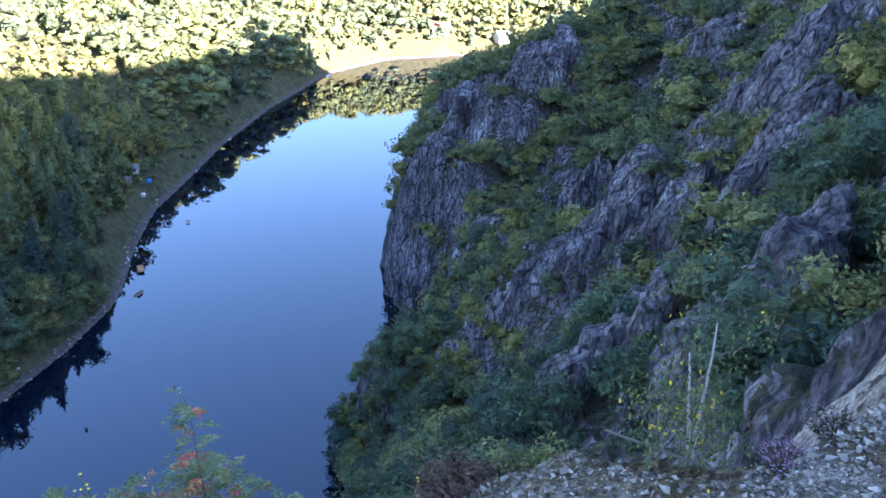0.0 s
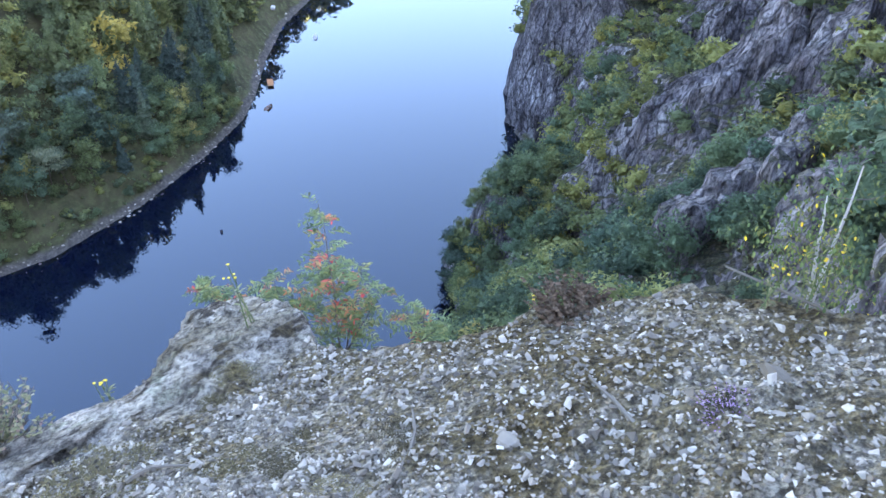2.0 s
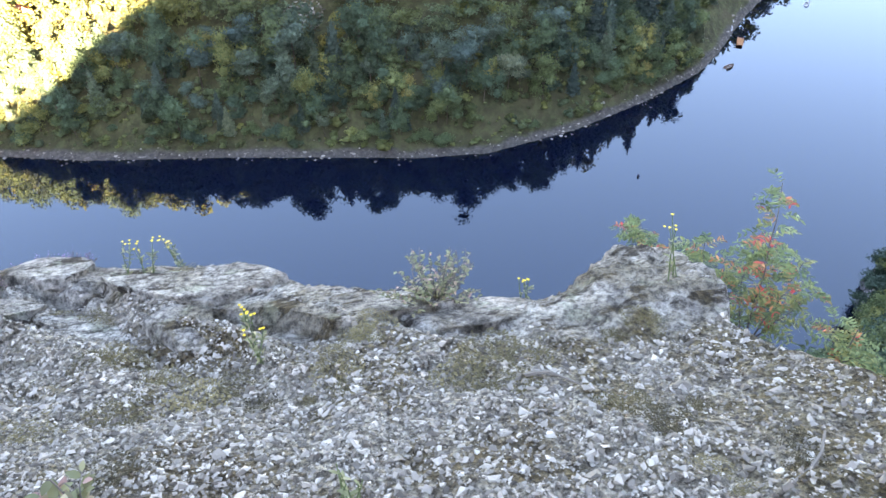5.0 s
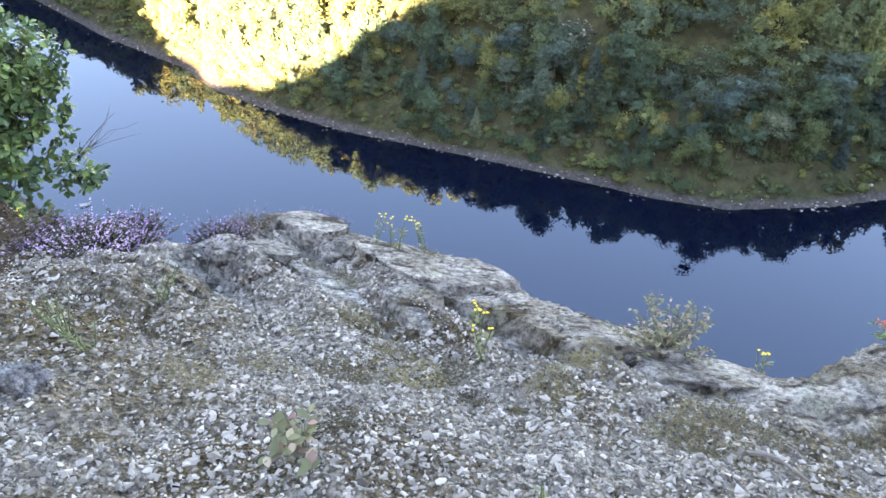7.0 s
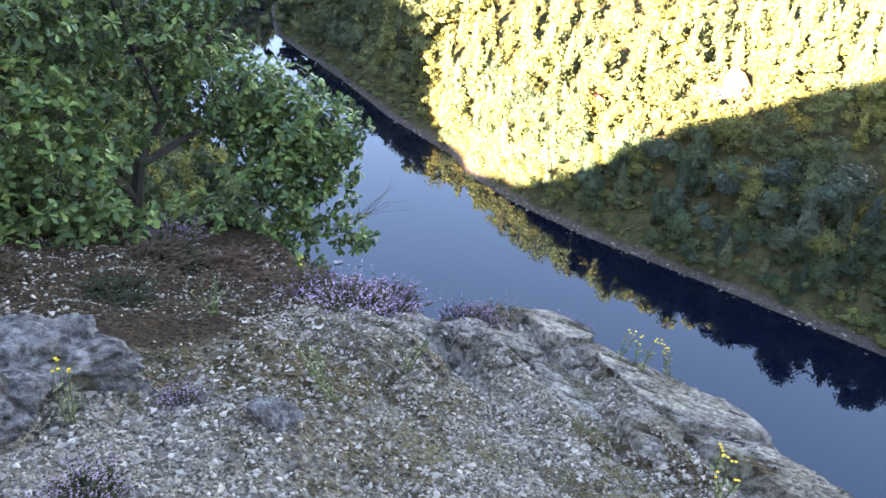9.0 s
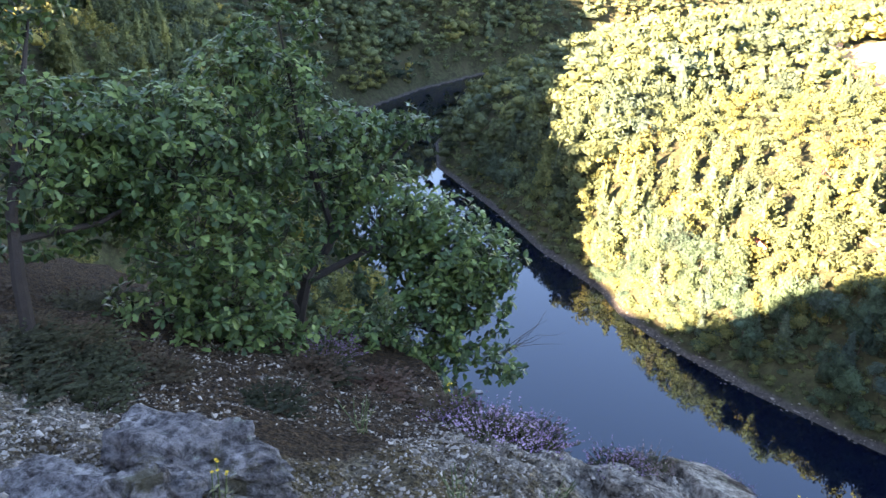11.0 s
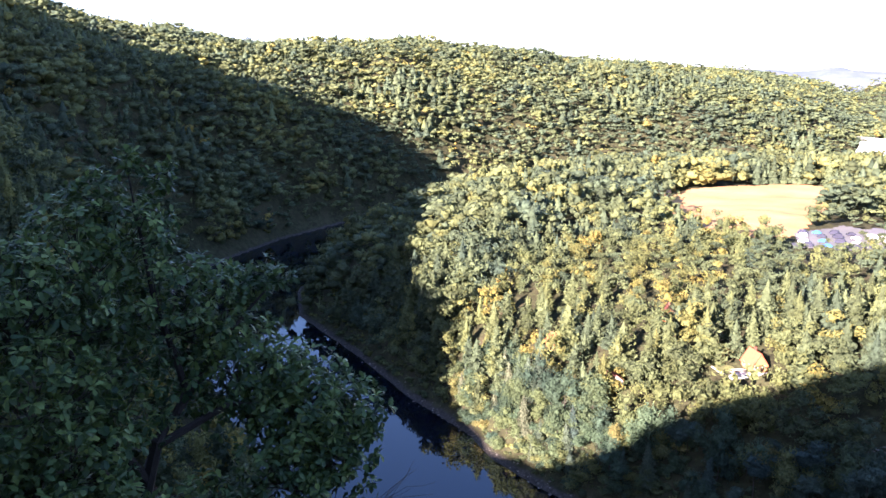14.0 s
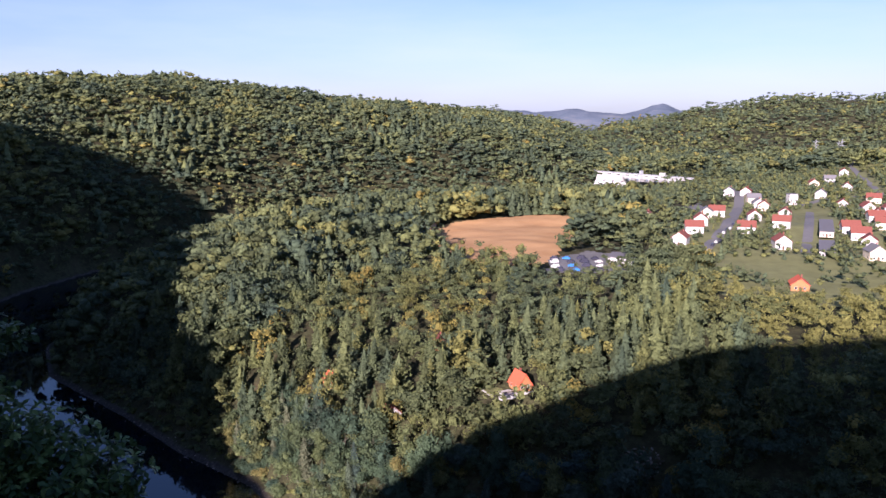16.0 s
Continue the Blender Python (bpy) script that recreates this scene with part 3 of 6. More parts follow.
def crown(kind, boughs, n, seed, leaf=0.035):
    """A crown for a tree one metre high: uneven boughs of foliage, and leaf clumps that break their outline."""
    rng = np.random.default_rng(seed)
    vs, fs, at = [], [], 0

    def mass(v, f):
        nonlocal at
        vs.append(v), fs.append(f + at)
        at += len(v)

    def clumps(c, d, sizes, bend=0.2):
        v, f = clump_quads(c, d, sizes * 1.15, rng, bend)
        mass(v.reshape(-1, 4, 3)[:, :3].reshape(-1, 3), np.arange(3 * len(c)).reshape(-1, 3))

    if kind == "spruce":
        tiers = max(2, boughs)
        for k in range(tiers):
            lo, hi = 0.06 + 0.86 * k / tiers, min(1.0, 0.06 + 0.86 * (k + 1.7) / tiers)
            a = np.arange(7) * 2 * math.pi / 7 + rng.uniform(0, 6)
            rad = 0.15 * (1.03 - lo) ** 0.75 * rng.uniform(0.5, 1.15, 7)
            v = np.concatenate([np.stack([np.cos(a) * rad, np.sin(a) * rad, np.full(7, lo) - 0.03 * rng.random(7)], 1), [(0, 0, hi)]])
            mass(v, np.array([(j, (j + 1) % 7, 7) for j in range(7)]))
        h = 1 - np.sqrt(rng.random(n)) * 0.92
        a = rng.uniform(0, 2 * math.pi, n)
        rad = 0.21 * (1.03 - h) ** 0.75 * rng.uniform(0.55, 1.2, n) * (0.78 + 0.22 * np.sin(h * 44 + a))
        d = np.stack([np.cos(a), np.sin(a), np.full(n, 0.4)], 1)
        clumps(np.stack([np.cos(a) * rad, np.sin(a) * rad, h - 0.2 * rad], 1), d, rng.uniform(0.6, 1.2, n) * (0.5 + 0.8 * (1 - h)) * leaf, 0.45)
    else:
        k = boughs
        if kind == "broad":
            lobes = np.stack([rng.normal(0, 0.13, k), rng.normal(0, 0.13, k), rng.uniform(0.18, 0.76, k)], 1)
            lobes[:, :2] *= 1.35 - 0.9 * np.abs(lobes[:, 2:] - 0.45)
            lobes[0] = (0, 0, 0.82)
            size, squash, cover = rng.uniform(0.13, 0.2, k) * (1 if k > 2 else 1.5), (1, 1, 1.05), 1.0
        elif kind == "pine":
            lobes = np.stack([rng.normal(0, 0.11, k), rng.normal(0, 0.11, k), rng.uniform(0.5, 0.92, k)], 1)
            size, squash, cover = rng.uniform(0.09, 0.15, k) * (1 if k > 2 else 1.5), (1.25, 1.25, 0.75), 0.8
        else:
            lobes = np.stack([rng.normal(0, 0.22, k), rng.normal(0, 0.22, k), rng.uniform(0.2, 0.55, k)], 1)
            size, squash, cover = rng.uniform(0.26, 0.4, k), (1, 1, 1), 1.5
        for c, r in zip(lobes, size):
            ball, faces = (ICO_V, ICO_F) if n > 20 else (OCTA_V, OCTA_F)
            lump = ball * r * (0.55 if n > 100 else 0.8) * squash * rng.uniform(0.5, 1.3, (len(ball), 1))
            mass(lump + c, faces)
        which = rng.integers(0, k, n)
        d = rng.normal(0, 1, (n, 3))
        d /= np.linalg.norm(d, axis=1, keepdims=True)
        d[:, 2] = np.where(rng.random(n) < 0.75, np.abs(d[:, 2]), d[:, 2])
        c = lobes[which] + d * size[which][:, None] * squash * rng.uniform(0.6, 1.25, (n, 1))
        clumps(c, d, rng.uniform(0.5, 1.3, n) * cover * leaf)
    return np.concatenate(vs), np.concatenate(fs)


def trunk_mesh(name, bends, radius, top, rng):
    """A tapered, slightly crooked trunk with a few limbs, one metre high."""
    bm = bmesh.new()

    def limb(a, b, r0, r1, sides=6):
        a, b = Vector(a), Vector(b)
        u = (b - a).normalized()
        s = u.orthogonal().normalized()
        t = u.cross(s)
        rings = []
        for p, r in ((a, r0), ((a + b) / 2 + s * (b - a).length * bends, (r0 + r1) / 2), (b, r1)):
            rings.append([bm.verts.new(p + (s * math.cos(k * 2 * math.pi / sides) + t * math.sin(k * 2 * math.pi / sides)) * r) for k in range(sides)])
        for lo, hi in zip(rings[:-1], rings[1:]):
            for k in range(sides):
                bm.faces.new((lo[k], lo[(k + 1) % sides], hi[(k + 1) % sides], hi[k]))

    limb((0, 0, -0.06), (0.01, 0.0, top), radius, radius * 0.35)
    for k in range(5):
        h = top * rng.uniform(0.45, 0.95)
        a = rng.uniform(0, 2 * math.pi)
        limb((0, 0, h), (0.09 * math.cos(a), 0.09 * math.sin(a), h + 0.09), radius * 0.4, radius * 0.12, 5)
    me = bpy.data.meshes.new(name)
    bm.to_mesh(me)
    bm.free()
    me.materials.append(M_BARK)
    return me


WOOD = np.random.default_rng(7)
PROTO = {(kind, n): [crown(kind, boughs, clumps, 100 * n + k, leaf) for k in range(5)] for kind in ("broad", "spruce", "pine", "bush") for n, boughs, clumps, leaf in ((150, 6, 340, 0.044), (42, 4, 54, 0.058), (13, 3, 16, 0.088))}


def cells(x0, x1, y0, y1, gap, rng):
    gx, gy = np.meshgrid(np.arange(x0, x1, gap), np.arange(y0, y1, gap))
    return (gx + rng.uniform(-0.48, 0.48, gx.shape) * gap).ravel(), (gy + rng.uniform(-0.48, 0.48, gy.shape) * gap).ravel()


def clearing(x, y):
    """Where no wood grows: field, village, roads, the cottage's garden, the lookout."""
    field = inside(x, y, FIELD_RING)
    village = ((y > 375) & (x > 0.25 * y) & (x < 0.30 * y + 330) & (y < 900) & (x > 95)) | ((y > 338) & (y <= 375) & (x > 128) & (x < 235))
    yard = (np.hypot((x - 68) / 25, (y - 397) / 36) < 1)
    cottage = np.hypot(x - 23, y - 254) < 10
    scree = np.hypot(x - 58, y - 222) < 7.5
    dam_foot = line_distance(x, y, [(205, 1060), (290, 940)]) < 42
    meadow = inside(x, y, [(180, 172), (216, 196), (290, 228), (287, 240), (215, 214), (186, 190)])
    return field | village | yard | cottage | scree | meadow | dam_foot, village


SIGHT_AZ, SIGHT_R = np.arange(-106, 68, 0.5), 12 * 1.03 ** np.arange(0, 182)
sa, sr = np.meshgrid(np.radians(SIGHT_AZ), SIGHT_R, indexing="ij")
SIGHT = np.maximum.accumulate(np.degrees(np.arctan2(terrain(-sr * np.sin(sa), sr * np.cos(sa)) - 130, sr)) - 90 * (sr < 30), 1)


def skyline(x, y, r):
    """How high the ground in front of a place stands, in degrees, seen from the lookout."""
    i = np.clip(((np.degrees(np.arctan2(-x, y)) + 106) / 0.5).round().astype(int), 0, len(SIGHT_AZ) - 1)
    j = np.clip((np.log(np.maximum(r - 12, 12) / 12) / math.log(1.03)).astype(int), 0, len(SIGHT_R) - 1)
    return SIGHT[i, j]


def plant(gap, rmin, rmax, n, rng, box, density=1.0):
    """Picks the trees of one belt; returns their places, heights, kinds and hues."""
    x, y = cells(*box, gap, rng)
    r, az = np.hypot(x, y), np.degrees(np.arctan2(-x, y))
    di, do = line_distance(x, y, INNER), line_distance(x, y, OUTER)
    clear, village = clearing(x, y)
    ok = (r >= rmin) & (r < rmax) & (az > -104) & (az < 66) & ~inside(x, y, RIVER) & (np.minimum(di, do) > 4.2) & ~clear & (rng.random(len(x)) < density)
    ok &= lake_reach(x, y) > 0.95
    own = do < di
    ok &= ~(own & (az < CLIFF_AZ[1]) & (r < CLIFF_R[1]))
    ok &= ~(own & (r < 26))
    x, y, r, di, do, own, az = (v[ok] for v in (x, y, r, di, do, own, az))
    # leave out what hills hide from the whole lookout
    seen = np.degrees(np.arctan2(terrain(x, y) + 22 - 130, r)) > skyline(x, y, r) - 0.15
    x, y, r, di, do, own, az = (v[seen] for v in (x, y, r, di, do, own, az))
    mix = fbm(x / 70, y / 70, 0, 3, 51) + rng.normal(0, 0.35, len(x))
    kind = np.where(mix > np.where(r > 400, 0.75, np.where(r < 330, 0.08, 0.45)), 1, np.where(mix < -0.5, 2, 0))  # 0 broad, 1 spruce, 2 pine
    kind = np.where((np.minimum(di, do) < 13) & (rng.random(len(x)) < 0.3), 0, kind)
    high = (11.5 + 12.5 * rng.random(len(x)) ** 1.1) * np.where(kind == 1, 1.05, 1.0) * np.where(np.minimum(di, do) < 14, 0.75, 1)
    high *= np.where(r > 820, 0.85, np.where(r < 300, 0.86, 1))
    # lower wood before the field and the dam
    front = (np.abs(x - FIELD[0] - 0.25 * (y - FIELD[1])) < 85) & (y < FIELD[1] - 60) & (y > FIELD[1] - 230)
    front |= (y > 780) & (y < 1060) & (x > 140) & (x < 300)
    high = np.where(front, high * 0.62, high)
    grove = own & (az > 43) & (r > 45) & (r < 190)
    # only bushes on the dry slope under the lookout
    slope = own & (r < 190)
    kind, high = np.where(slope & ~grove, 3, np.where(grove, 0, kind)), np.where(grove, 5.5 + 4 * rng.random(len(x)), np.where(slope, np.where(r < 70, 1.6, 3.0) + 1.6 * rng.random(len(x)), high))
    hue = np.clip(np.where(r > 820, 0.34, np.where(r > 400, 0.38, 0.40)) + 0.22 * fbm(x / 40, y / 40, 0, 2, 61) + rng.normal(0, 1, len(x)) * np.where(r > 400, 0.1, 0.15), 0.02, 0.8)
    hue = np.where(rng.random(len(x)) < np.where(r > 400, 0.015, 0.04), rng.uniform(0.72, 0.88, len(x)), hue)
    # low yellow-green growth below the village
    brush = (x > 105) & (y > 245) & (y < 345) & (x < 330)
    hue, high = np.where(brush, np.clip(hue + 0.2, 0, 0.66), hue), np.where(brush, high * 0.55, high)
    hue = np.where((kind > 0) & ~brush, hue * np.where(r < 330, 0.8, 0.6), hue)
    return x, y, terrain(x, y), high, kind, hue


def woods(name, label, n, x, y, z, high, kind, hue, rng, wide=1.0):
    vs, fs, tints, at = [], [], [], 0
    turn = rng.uniform(0, 2 * math.pi, len(x))
    fat = rng.uniform(0.85, 1.25, len(x)) * wide * np.where(kind == 1, 1.25, 1.0)
    which = rng.integers(0, 5, len(x))
    for k, name_k in enumerate(("broad", "spruce", "pine", "bush")):
        for p in range(5):
            sel = np.nonzero((kind == k) & (which == p))[0]
            if not len(sel):
                continue
            v, f = PROTO[name_k, n][p]
            c, s = np.cos(turn[sel])[:, None], np.sin(turn[sel])[:, None]
            hh, ff = high[sel][:, None], (high[sel] * fat[sel])[:, None]
            out = np.stack([(v[:, 0] * c - v[:, 1] * s) * ff + x[sel][:, None], (v[:, 0] * s + v[:, 1] * c) * ff + y[sel][:, None], v[:, 2] * hh + z[sel][:, None]], -1)
            vs.append(out.reshape(-1, 3))
            fs.append((f[None] + (np.arange(len(sel)) * len(v))[:, None, None]).reshape(-1, 3) + at)
            tints.append(np.repeat(hue[sel], len(v)))
            at += len(sel) * len(v)
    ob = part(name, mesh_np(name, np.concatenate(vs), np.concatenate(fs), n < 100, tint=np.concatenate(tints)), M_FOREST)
    return tagged(ob, label, "woodland", kind="stuff")


near_belt = plant(7.2, 26, 400, 150, WOOD, (-330, 380, 20, 400))
mid_belt = plant(8.2, 400, 820, 42, WOOD, (-700, 830, -60, 820))
woods("hillside_woodland", "dense mixed wood on the far hillsides", 42, *mid_belt, WOOD, 1.3)
far_belt = plant(8.8, 820, 1400, 13, WOOD, (-1100, 900, 200, 1400), 0.95)
woods("ridge_woodland", "green forest on the valley ridges", 13, *far_belt, WOOD, 1.7)
farthest = plant(16.5, 1400, 2300, 13, WOOD, (-1100, 1500, 200, 2300), 0.95)
woods("distant_woodland", "green forest on distant ridges", 13, *farthest, WOOD, 1.9)

# single trees: those along the near shore of the bend and on the cliff
TREE_RNG = np.random.default_rng(23)
CROWN_MESH, TRUNK_MESH = {}, {}
for kind, material in (("broad", M_BROAD), ("spruce", M_CONIFER), ("pine", M_CONIFER), ("bush", M_BROAD)):
    for k in range(5):
        v, f = crown(kind, 10 if kind != "bush" else 7, 1400 if kind != "bush" else 950, 900 + k, 0.028 if kind != "bush" else 0.042)
        CROWN_MESH[kind, k] = mesh_np("crown", v, f, False)
        CROWN_MESH[kind, k].materials.append(material)
        TRUNK_MESH[kind, k] = trunk_mesh("trunk", 0.04, 0.014 if kind != "bush" else 0.02, {"broad": 0.5, "spruce": 0.9, "pine": 0.8, "bush": 0.3}[kind], random)


def tree(kind, x, y, z, high, wide, label, name="tree", category="tree", group=""):
    k = int(TREE_RNG.integers(0, 5))
    ob = empty(name, pose(x, y, z, TREE_RNG.uniform(-4, 4), TREE_RNG.uniform(-4, 4), TREE_RNG.uniform(0, 360)))
    ob.scale = (high * wide, high * wide, high)
    part("trunk", TRUNK_MESH[kind, k], None, ob)
    part("crown", CROWN_MESH[kind, k], None, ob)
    return tagged(ob, label, category, group)


bx, by, bz, bh, bk, bt = near_belt
near_shore = (line_distance(bx, by, INNER) < 24) & (np.hypot(bx, by) < 275) & (bx > -75) & (bk < 3)
for n in np.nonzero(near_shore)[0]:
    kind = ("broad", "spruce", "pine")[bk[n]]
    words = {"broad": "leafy deciduous tree on the shaded river bank", "spruce": "dark green spruce on the shaded river bank", "pine": "tall pine with a bare trunk on the bank"}[kind]
    tree(kind, bx[n], by[n], bz[n] - 0.3, bh[n], 0.92 if kind == "broad" else 1.05, words, {"broad": "tree", "spruce": "spruce", "pine": "pine"}[kind], "tree", "trees along the river bank")
woods("woodland", "mixed green and yellowing wood on the river bend", 150, *(v[~near_shore] for v in near_belt), WOOD)

# a thicket of small trees and bushes close to the water
tx, ty = cells(-80, 300, 160, 290, 3.7, TREE_RNG)
td = line_distance(tx, ty, INNER)
ok = ~inside(tx, ty, RIVER) & (td > 3.0) & (td < 24) & (np.hypot(tx, ty) < 300) & (td < line_distance(tx, ty, OUTER)) & ~clearing(tx, ty)[0] & (TREE_RNG.random(len(tx)) < 0.62 + 0.55 * fbm(tx / 22, ty / 22, 0, 2, 75))
tx, ty, td = tx[ok], ty[ok], td[ok]
for x, y, z, d in zip(tx, ty, terrain(tx, ty), td):
    pick = TREE_RNG.random()
    if pick < 0.36 or d < 4.6:
        tree("bush", x, y, z - 0.3, TREE_RNG.uniform(2.2, 4.8), 1.15, "green bush on the grassy river bank", "bush", "bush", "bushes on the river bank")
    elif pick < 0.82:
        tree("broad", x, y, z - 0.3, TREE_RNG.uniform(6, 11), 1.1, "small leafy tree close to the water", "tree", "tree", "trees along the river bank")
    else:
        tree("spruce", x, y, z - 0.3, TREE_RNG.uniform(6, 12), 1.0, "young spruce on the river bank", "spruce", "tree", "trees along the river bank")

# bushes and small trees that root on ledges of the cliff
cx, cy = cells(5, 345, -110, 130, 4.7, TREE_RNG)
caz, cr = np.degrees(np.arctan2(-cx, cy)), np.hypot(cx, cy)
cdo = line_distance(cx, cy, OUTER)
e = 1.5
cz = rough(cx, cy)
steep = np.hypot(rough(cx + e, cy) - cz, rough(cx, cy + e) - cz) / e
ok = (caz > -108) & (caz < -36) & (cr > 14) & (cr < 335) & ~inside(cx, cy, RIVER) & (cdo > 3) & (cdo < line_distance(cx, cy, INNER)) & (cz < 134)
grove = fbm(cx / 26, cy / 26, 0, 3, 71) - 0.28 * np.clip(steep - 1.2, -0.8, 2) + 0.35 * step(60 - cz, 0, 40) * (cr < 190) + TREE_RNG.normal(0, 0.12, len(cx))
ok &= (grove > -0.34) & (crag(cx, cy) < 0.4 + 0.3 * TREE_RNG.random(len(cx)))
order = np.nonzero(ok)[0][np.argsort(cr[ok])]
singles, rest = order[:290], order[290:]
for n in singles:
    small = cr[n] < 45
    if grove[n] > 0.22 and not small:
        tree("broad", cx[n], cy[n], cz[n] - 0.5, TREE_RNG.uniform(7.5, 12.5), 1.15, "small deciduous tree rooted on a cliff ledge", "tree", "tree", "trees on the cliff")
    else:
        tree("bush", cx[n], cy[n], cz[n] - 0.35, TREE_RNG.uniform(1.4, 2.4) if small else TREE_RNG.uniform(3.2, 6.4), 1.15, "dense green bush on a cliff ledge", "bush", "bush", "bushes on the cliff")
if len(rest):
    woods("scrub", "scrub and small trees far along the cliff", 150, cx[rest], cy[rest], cz[rest] - 0.4, TREE_RNG.uniform(4, 9, len(rest)), np.where(grove[rest] > 0.2, 0, 3), TREE_RNG.uniform(0.15, 0.75, len(rest)), TREE_RNG, 1.15)

# a leafy, yellowing knoll at the foot of the cliff
kx, ky = cells(112, 186, 44, 82, 5.2, TREE_RNG)
kd = line_distance(kx, ky, OUTER)
ok = ~inside(kx, ky, RIVER) & (kd > 1.5) & (kd < 22) & (kd < line_distance(kx, ky, INNER)) & (crag(kx, ky) < 0.4)
for x, y, z, d in zip(kx[ok], ky[ok], rough(kx[ok], ky[ok]), kd[ok]):
    tree("broad", x, y, z - 0.5, TREE_RNG.uniform(6, 10.5), 1.25, "yellowing leafy tree at the foot of the cliff", "tree", "tree", "trees on the cliff")

# undergrowth along the banks of the bend
ux, uy = cells(-240, 330, 150, 460, 2.3, TREE_RNG)
ud = line_distance(ux, uy, INNER)
ok = ~inside(ux, uy, RIVER) & (ud > 2.6) & (ud < 26) & (TREE_RNG.random(len(ux)) < 0.62 + 0.5 * fbm(ux / 14, uy / 14, 0, 2, 73)) & (ud < line_distance(ux, uy, OUTER)) & ~clearing(ux, uy)[0]
ux, uy = ux[ok], uy[ok]
woods("undergrowth", "low bushes and tall grass on the river bank", 42, ux, uy, terrain(ux, uy) - 0.2, 0.8 + 3.2 * TREE_RNG.random(len(ux)) ** 1.8, np.full(len(ux), 3), TREE_RNG.uniform(0.15, 0.62, len(ux)), TREE_RNG, 1.3)


# ---- near things on the lookout ----
def height_at(x, y):
    return float(outcrop_height(np.array([x]), np.array([y]))[0])


NEAR = np.random.default_rng(5)


def stone_mesh(seed, flat=0.55, cuts=10):
    """An angular stone about one metre across: a ball with chipped faces."""
    rng = np.random.default_rng(seed)
    bm = bmesh.new()
    bmesh.ops.create_icosphere(bm, subdivisions=1, radius=0.62)
    for _ in range(cuts):
        n = Vector(rng.normal(0, 1, 3)).normalized()
        d = rng.uniform(0.3, 0.5)
        for v in bm.verts:
            over = v.co.dot(n) - d
            if over > 0:
                v.co -= n * over
    for v in bm.verts:
        v.co.x *= rng.uniform(0.97, 1.03)
        v.co.z *= flat
    me = bpy.data.meshes.new("stone")
    bm.to_mesh(me)
    bm.free()
    return me


def boulder_mesh(seed, size, flat, steps=3):
    """A weathered rock with broken faces and cracks."""
    rng = np.random.default_rng(seed)
    bm = bmesh.new()
    bmesh.ops.create_icosphere(bm, subdivisions=steps + 2, radius=0.6)
    for _ in range(11):
        n = Vector(rng.normal(0, 1, 3)).normalized()
        d = rng.uniform(0.3, 0.48)
        for v in bm.verts:
            over = v.co.dot(n) - d
            if over > 0:
                v.co -= n * over * 0.92
    p = np.array([v.co[:] for v in bm.verts])
    bump = 0.16 * fbm(p[:, 0] * 3, p[:, 1] * 3, p[:, 2] * 3 + seed, 6, seed) + 0.10 * fbm(p[:, 0] * 12, p[:, 1] * 12, p[:, 2] * 12, 3, seed + 1) - 0.13 * np.exp(-((fbm(p[:, 0] * 2 + 7, p[:, 1] * 5, p[:, 2] * 2, 3, seed + 2) / 0.045) ** 2))
    for v, b in zip(bm.verts, bump):
        v.co *= 1 + b
        v.co = Vector((v.co.x * size[0], v.co.y * size[1], v.co.z * size[2] * flat))
    me = bpy.data.meshes.new("boulder")
    bm.to_mesh(me)
    bm.free()
    return me


def stone_material():
    s = Nodes("stone chips", 0.92, 0.2)
    r = s.add("ObjectInfo").outputs["Random"]
    i = s.add("NewGeometry").outputs["Random Per Island"]
    mixed = s.math("FRACT", s.math("ADD", r, i))
    c = s.ramp(mixed, (0.0, (0.055, 0.048, 0.039)), (0.28, (0.14, 0.128, 0.11)), (0.6, (0.25, 0.234, 0.208)), (0.88, (0.37, 0.352, 0.315)), (1.0, (0.5, 0.48, 0.435)))
    c = s.mix(s.math("MULTIPLY", s.noise(55, 5), 0.55), c, (0.12, 0.11, 0.10))
    c = s.mix(1.0, c, (1.08, 1.0, 0.88), "MULTIPLY")
    s.bump(s.noise(140, 4), 0.004, 0.6)
    return s.colour(c)


def boulder_material():
    s = Nodes("lichen-grey boulder", 0.9, 0.25)
    base = s.ramp(s.noise(6.0, 10, 0.68), (0.33, (0.05, 0.046, 0.045)), (0.45, (0.14, 0.132, 0.128)), (0.57, (0.24, 0.23, 0.222)), (0.74, (0.38, 0.37, 0.35)))
    seam = s.span(s.noise(4.2, 8, 0.6, stretch=(1.0, 2.4, 0.8)), 0.36, 0.43)
    c = s.mix(s.math("SUBTRACT", 1.0, seam), base, (0.045, 0.038, 0.034))
    c = s.mix(s.math("MULTIPLY", s.span(s.noise(11, 4), 0.6, 0.68), 0.6), c, (0.36, 0.40, 0.33))
    speck = s.ramp(s.noise(34.0, 8, 0.78), (0.41, (0.34, 0.32, 0.30)), (0.5, (0.9, 0.88, 0.85)), (0.58, (1.4, 1.36, 1.28)))
    c = s.mix(1.0, c, speck, "MULTIPLY")
    c = s.mix(s.math("MULTIPLY", s.span(s.noise(3.4, 7, 0.7), 0.53, 0.6), 0.8), c, (0.075, 0.065, 0.03))
    s.bump(s.noise(22, 9, 0.74), 0.035, 1.0)
    return s.colour(c)


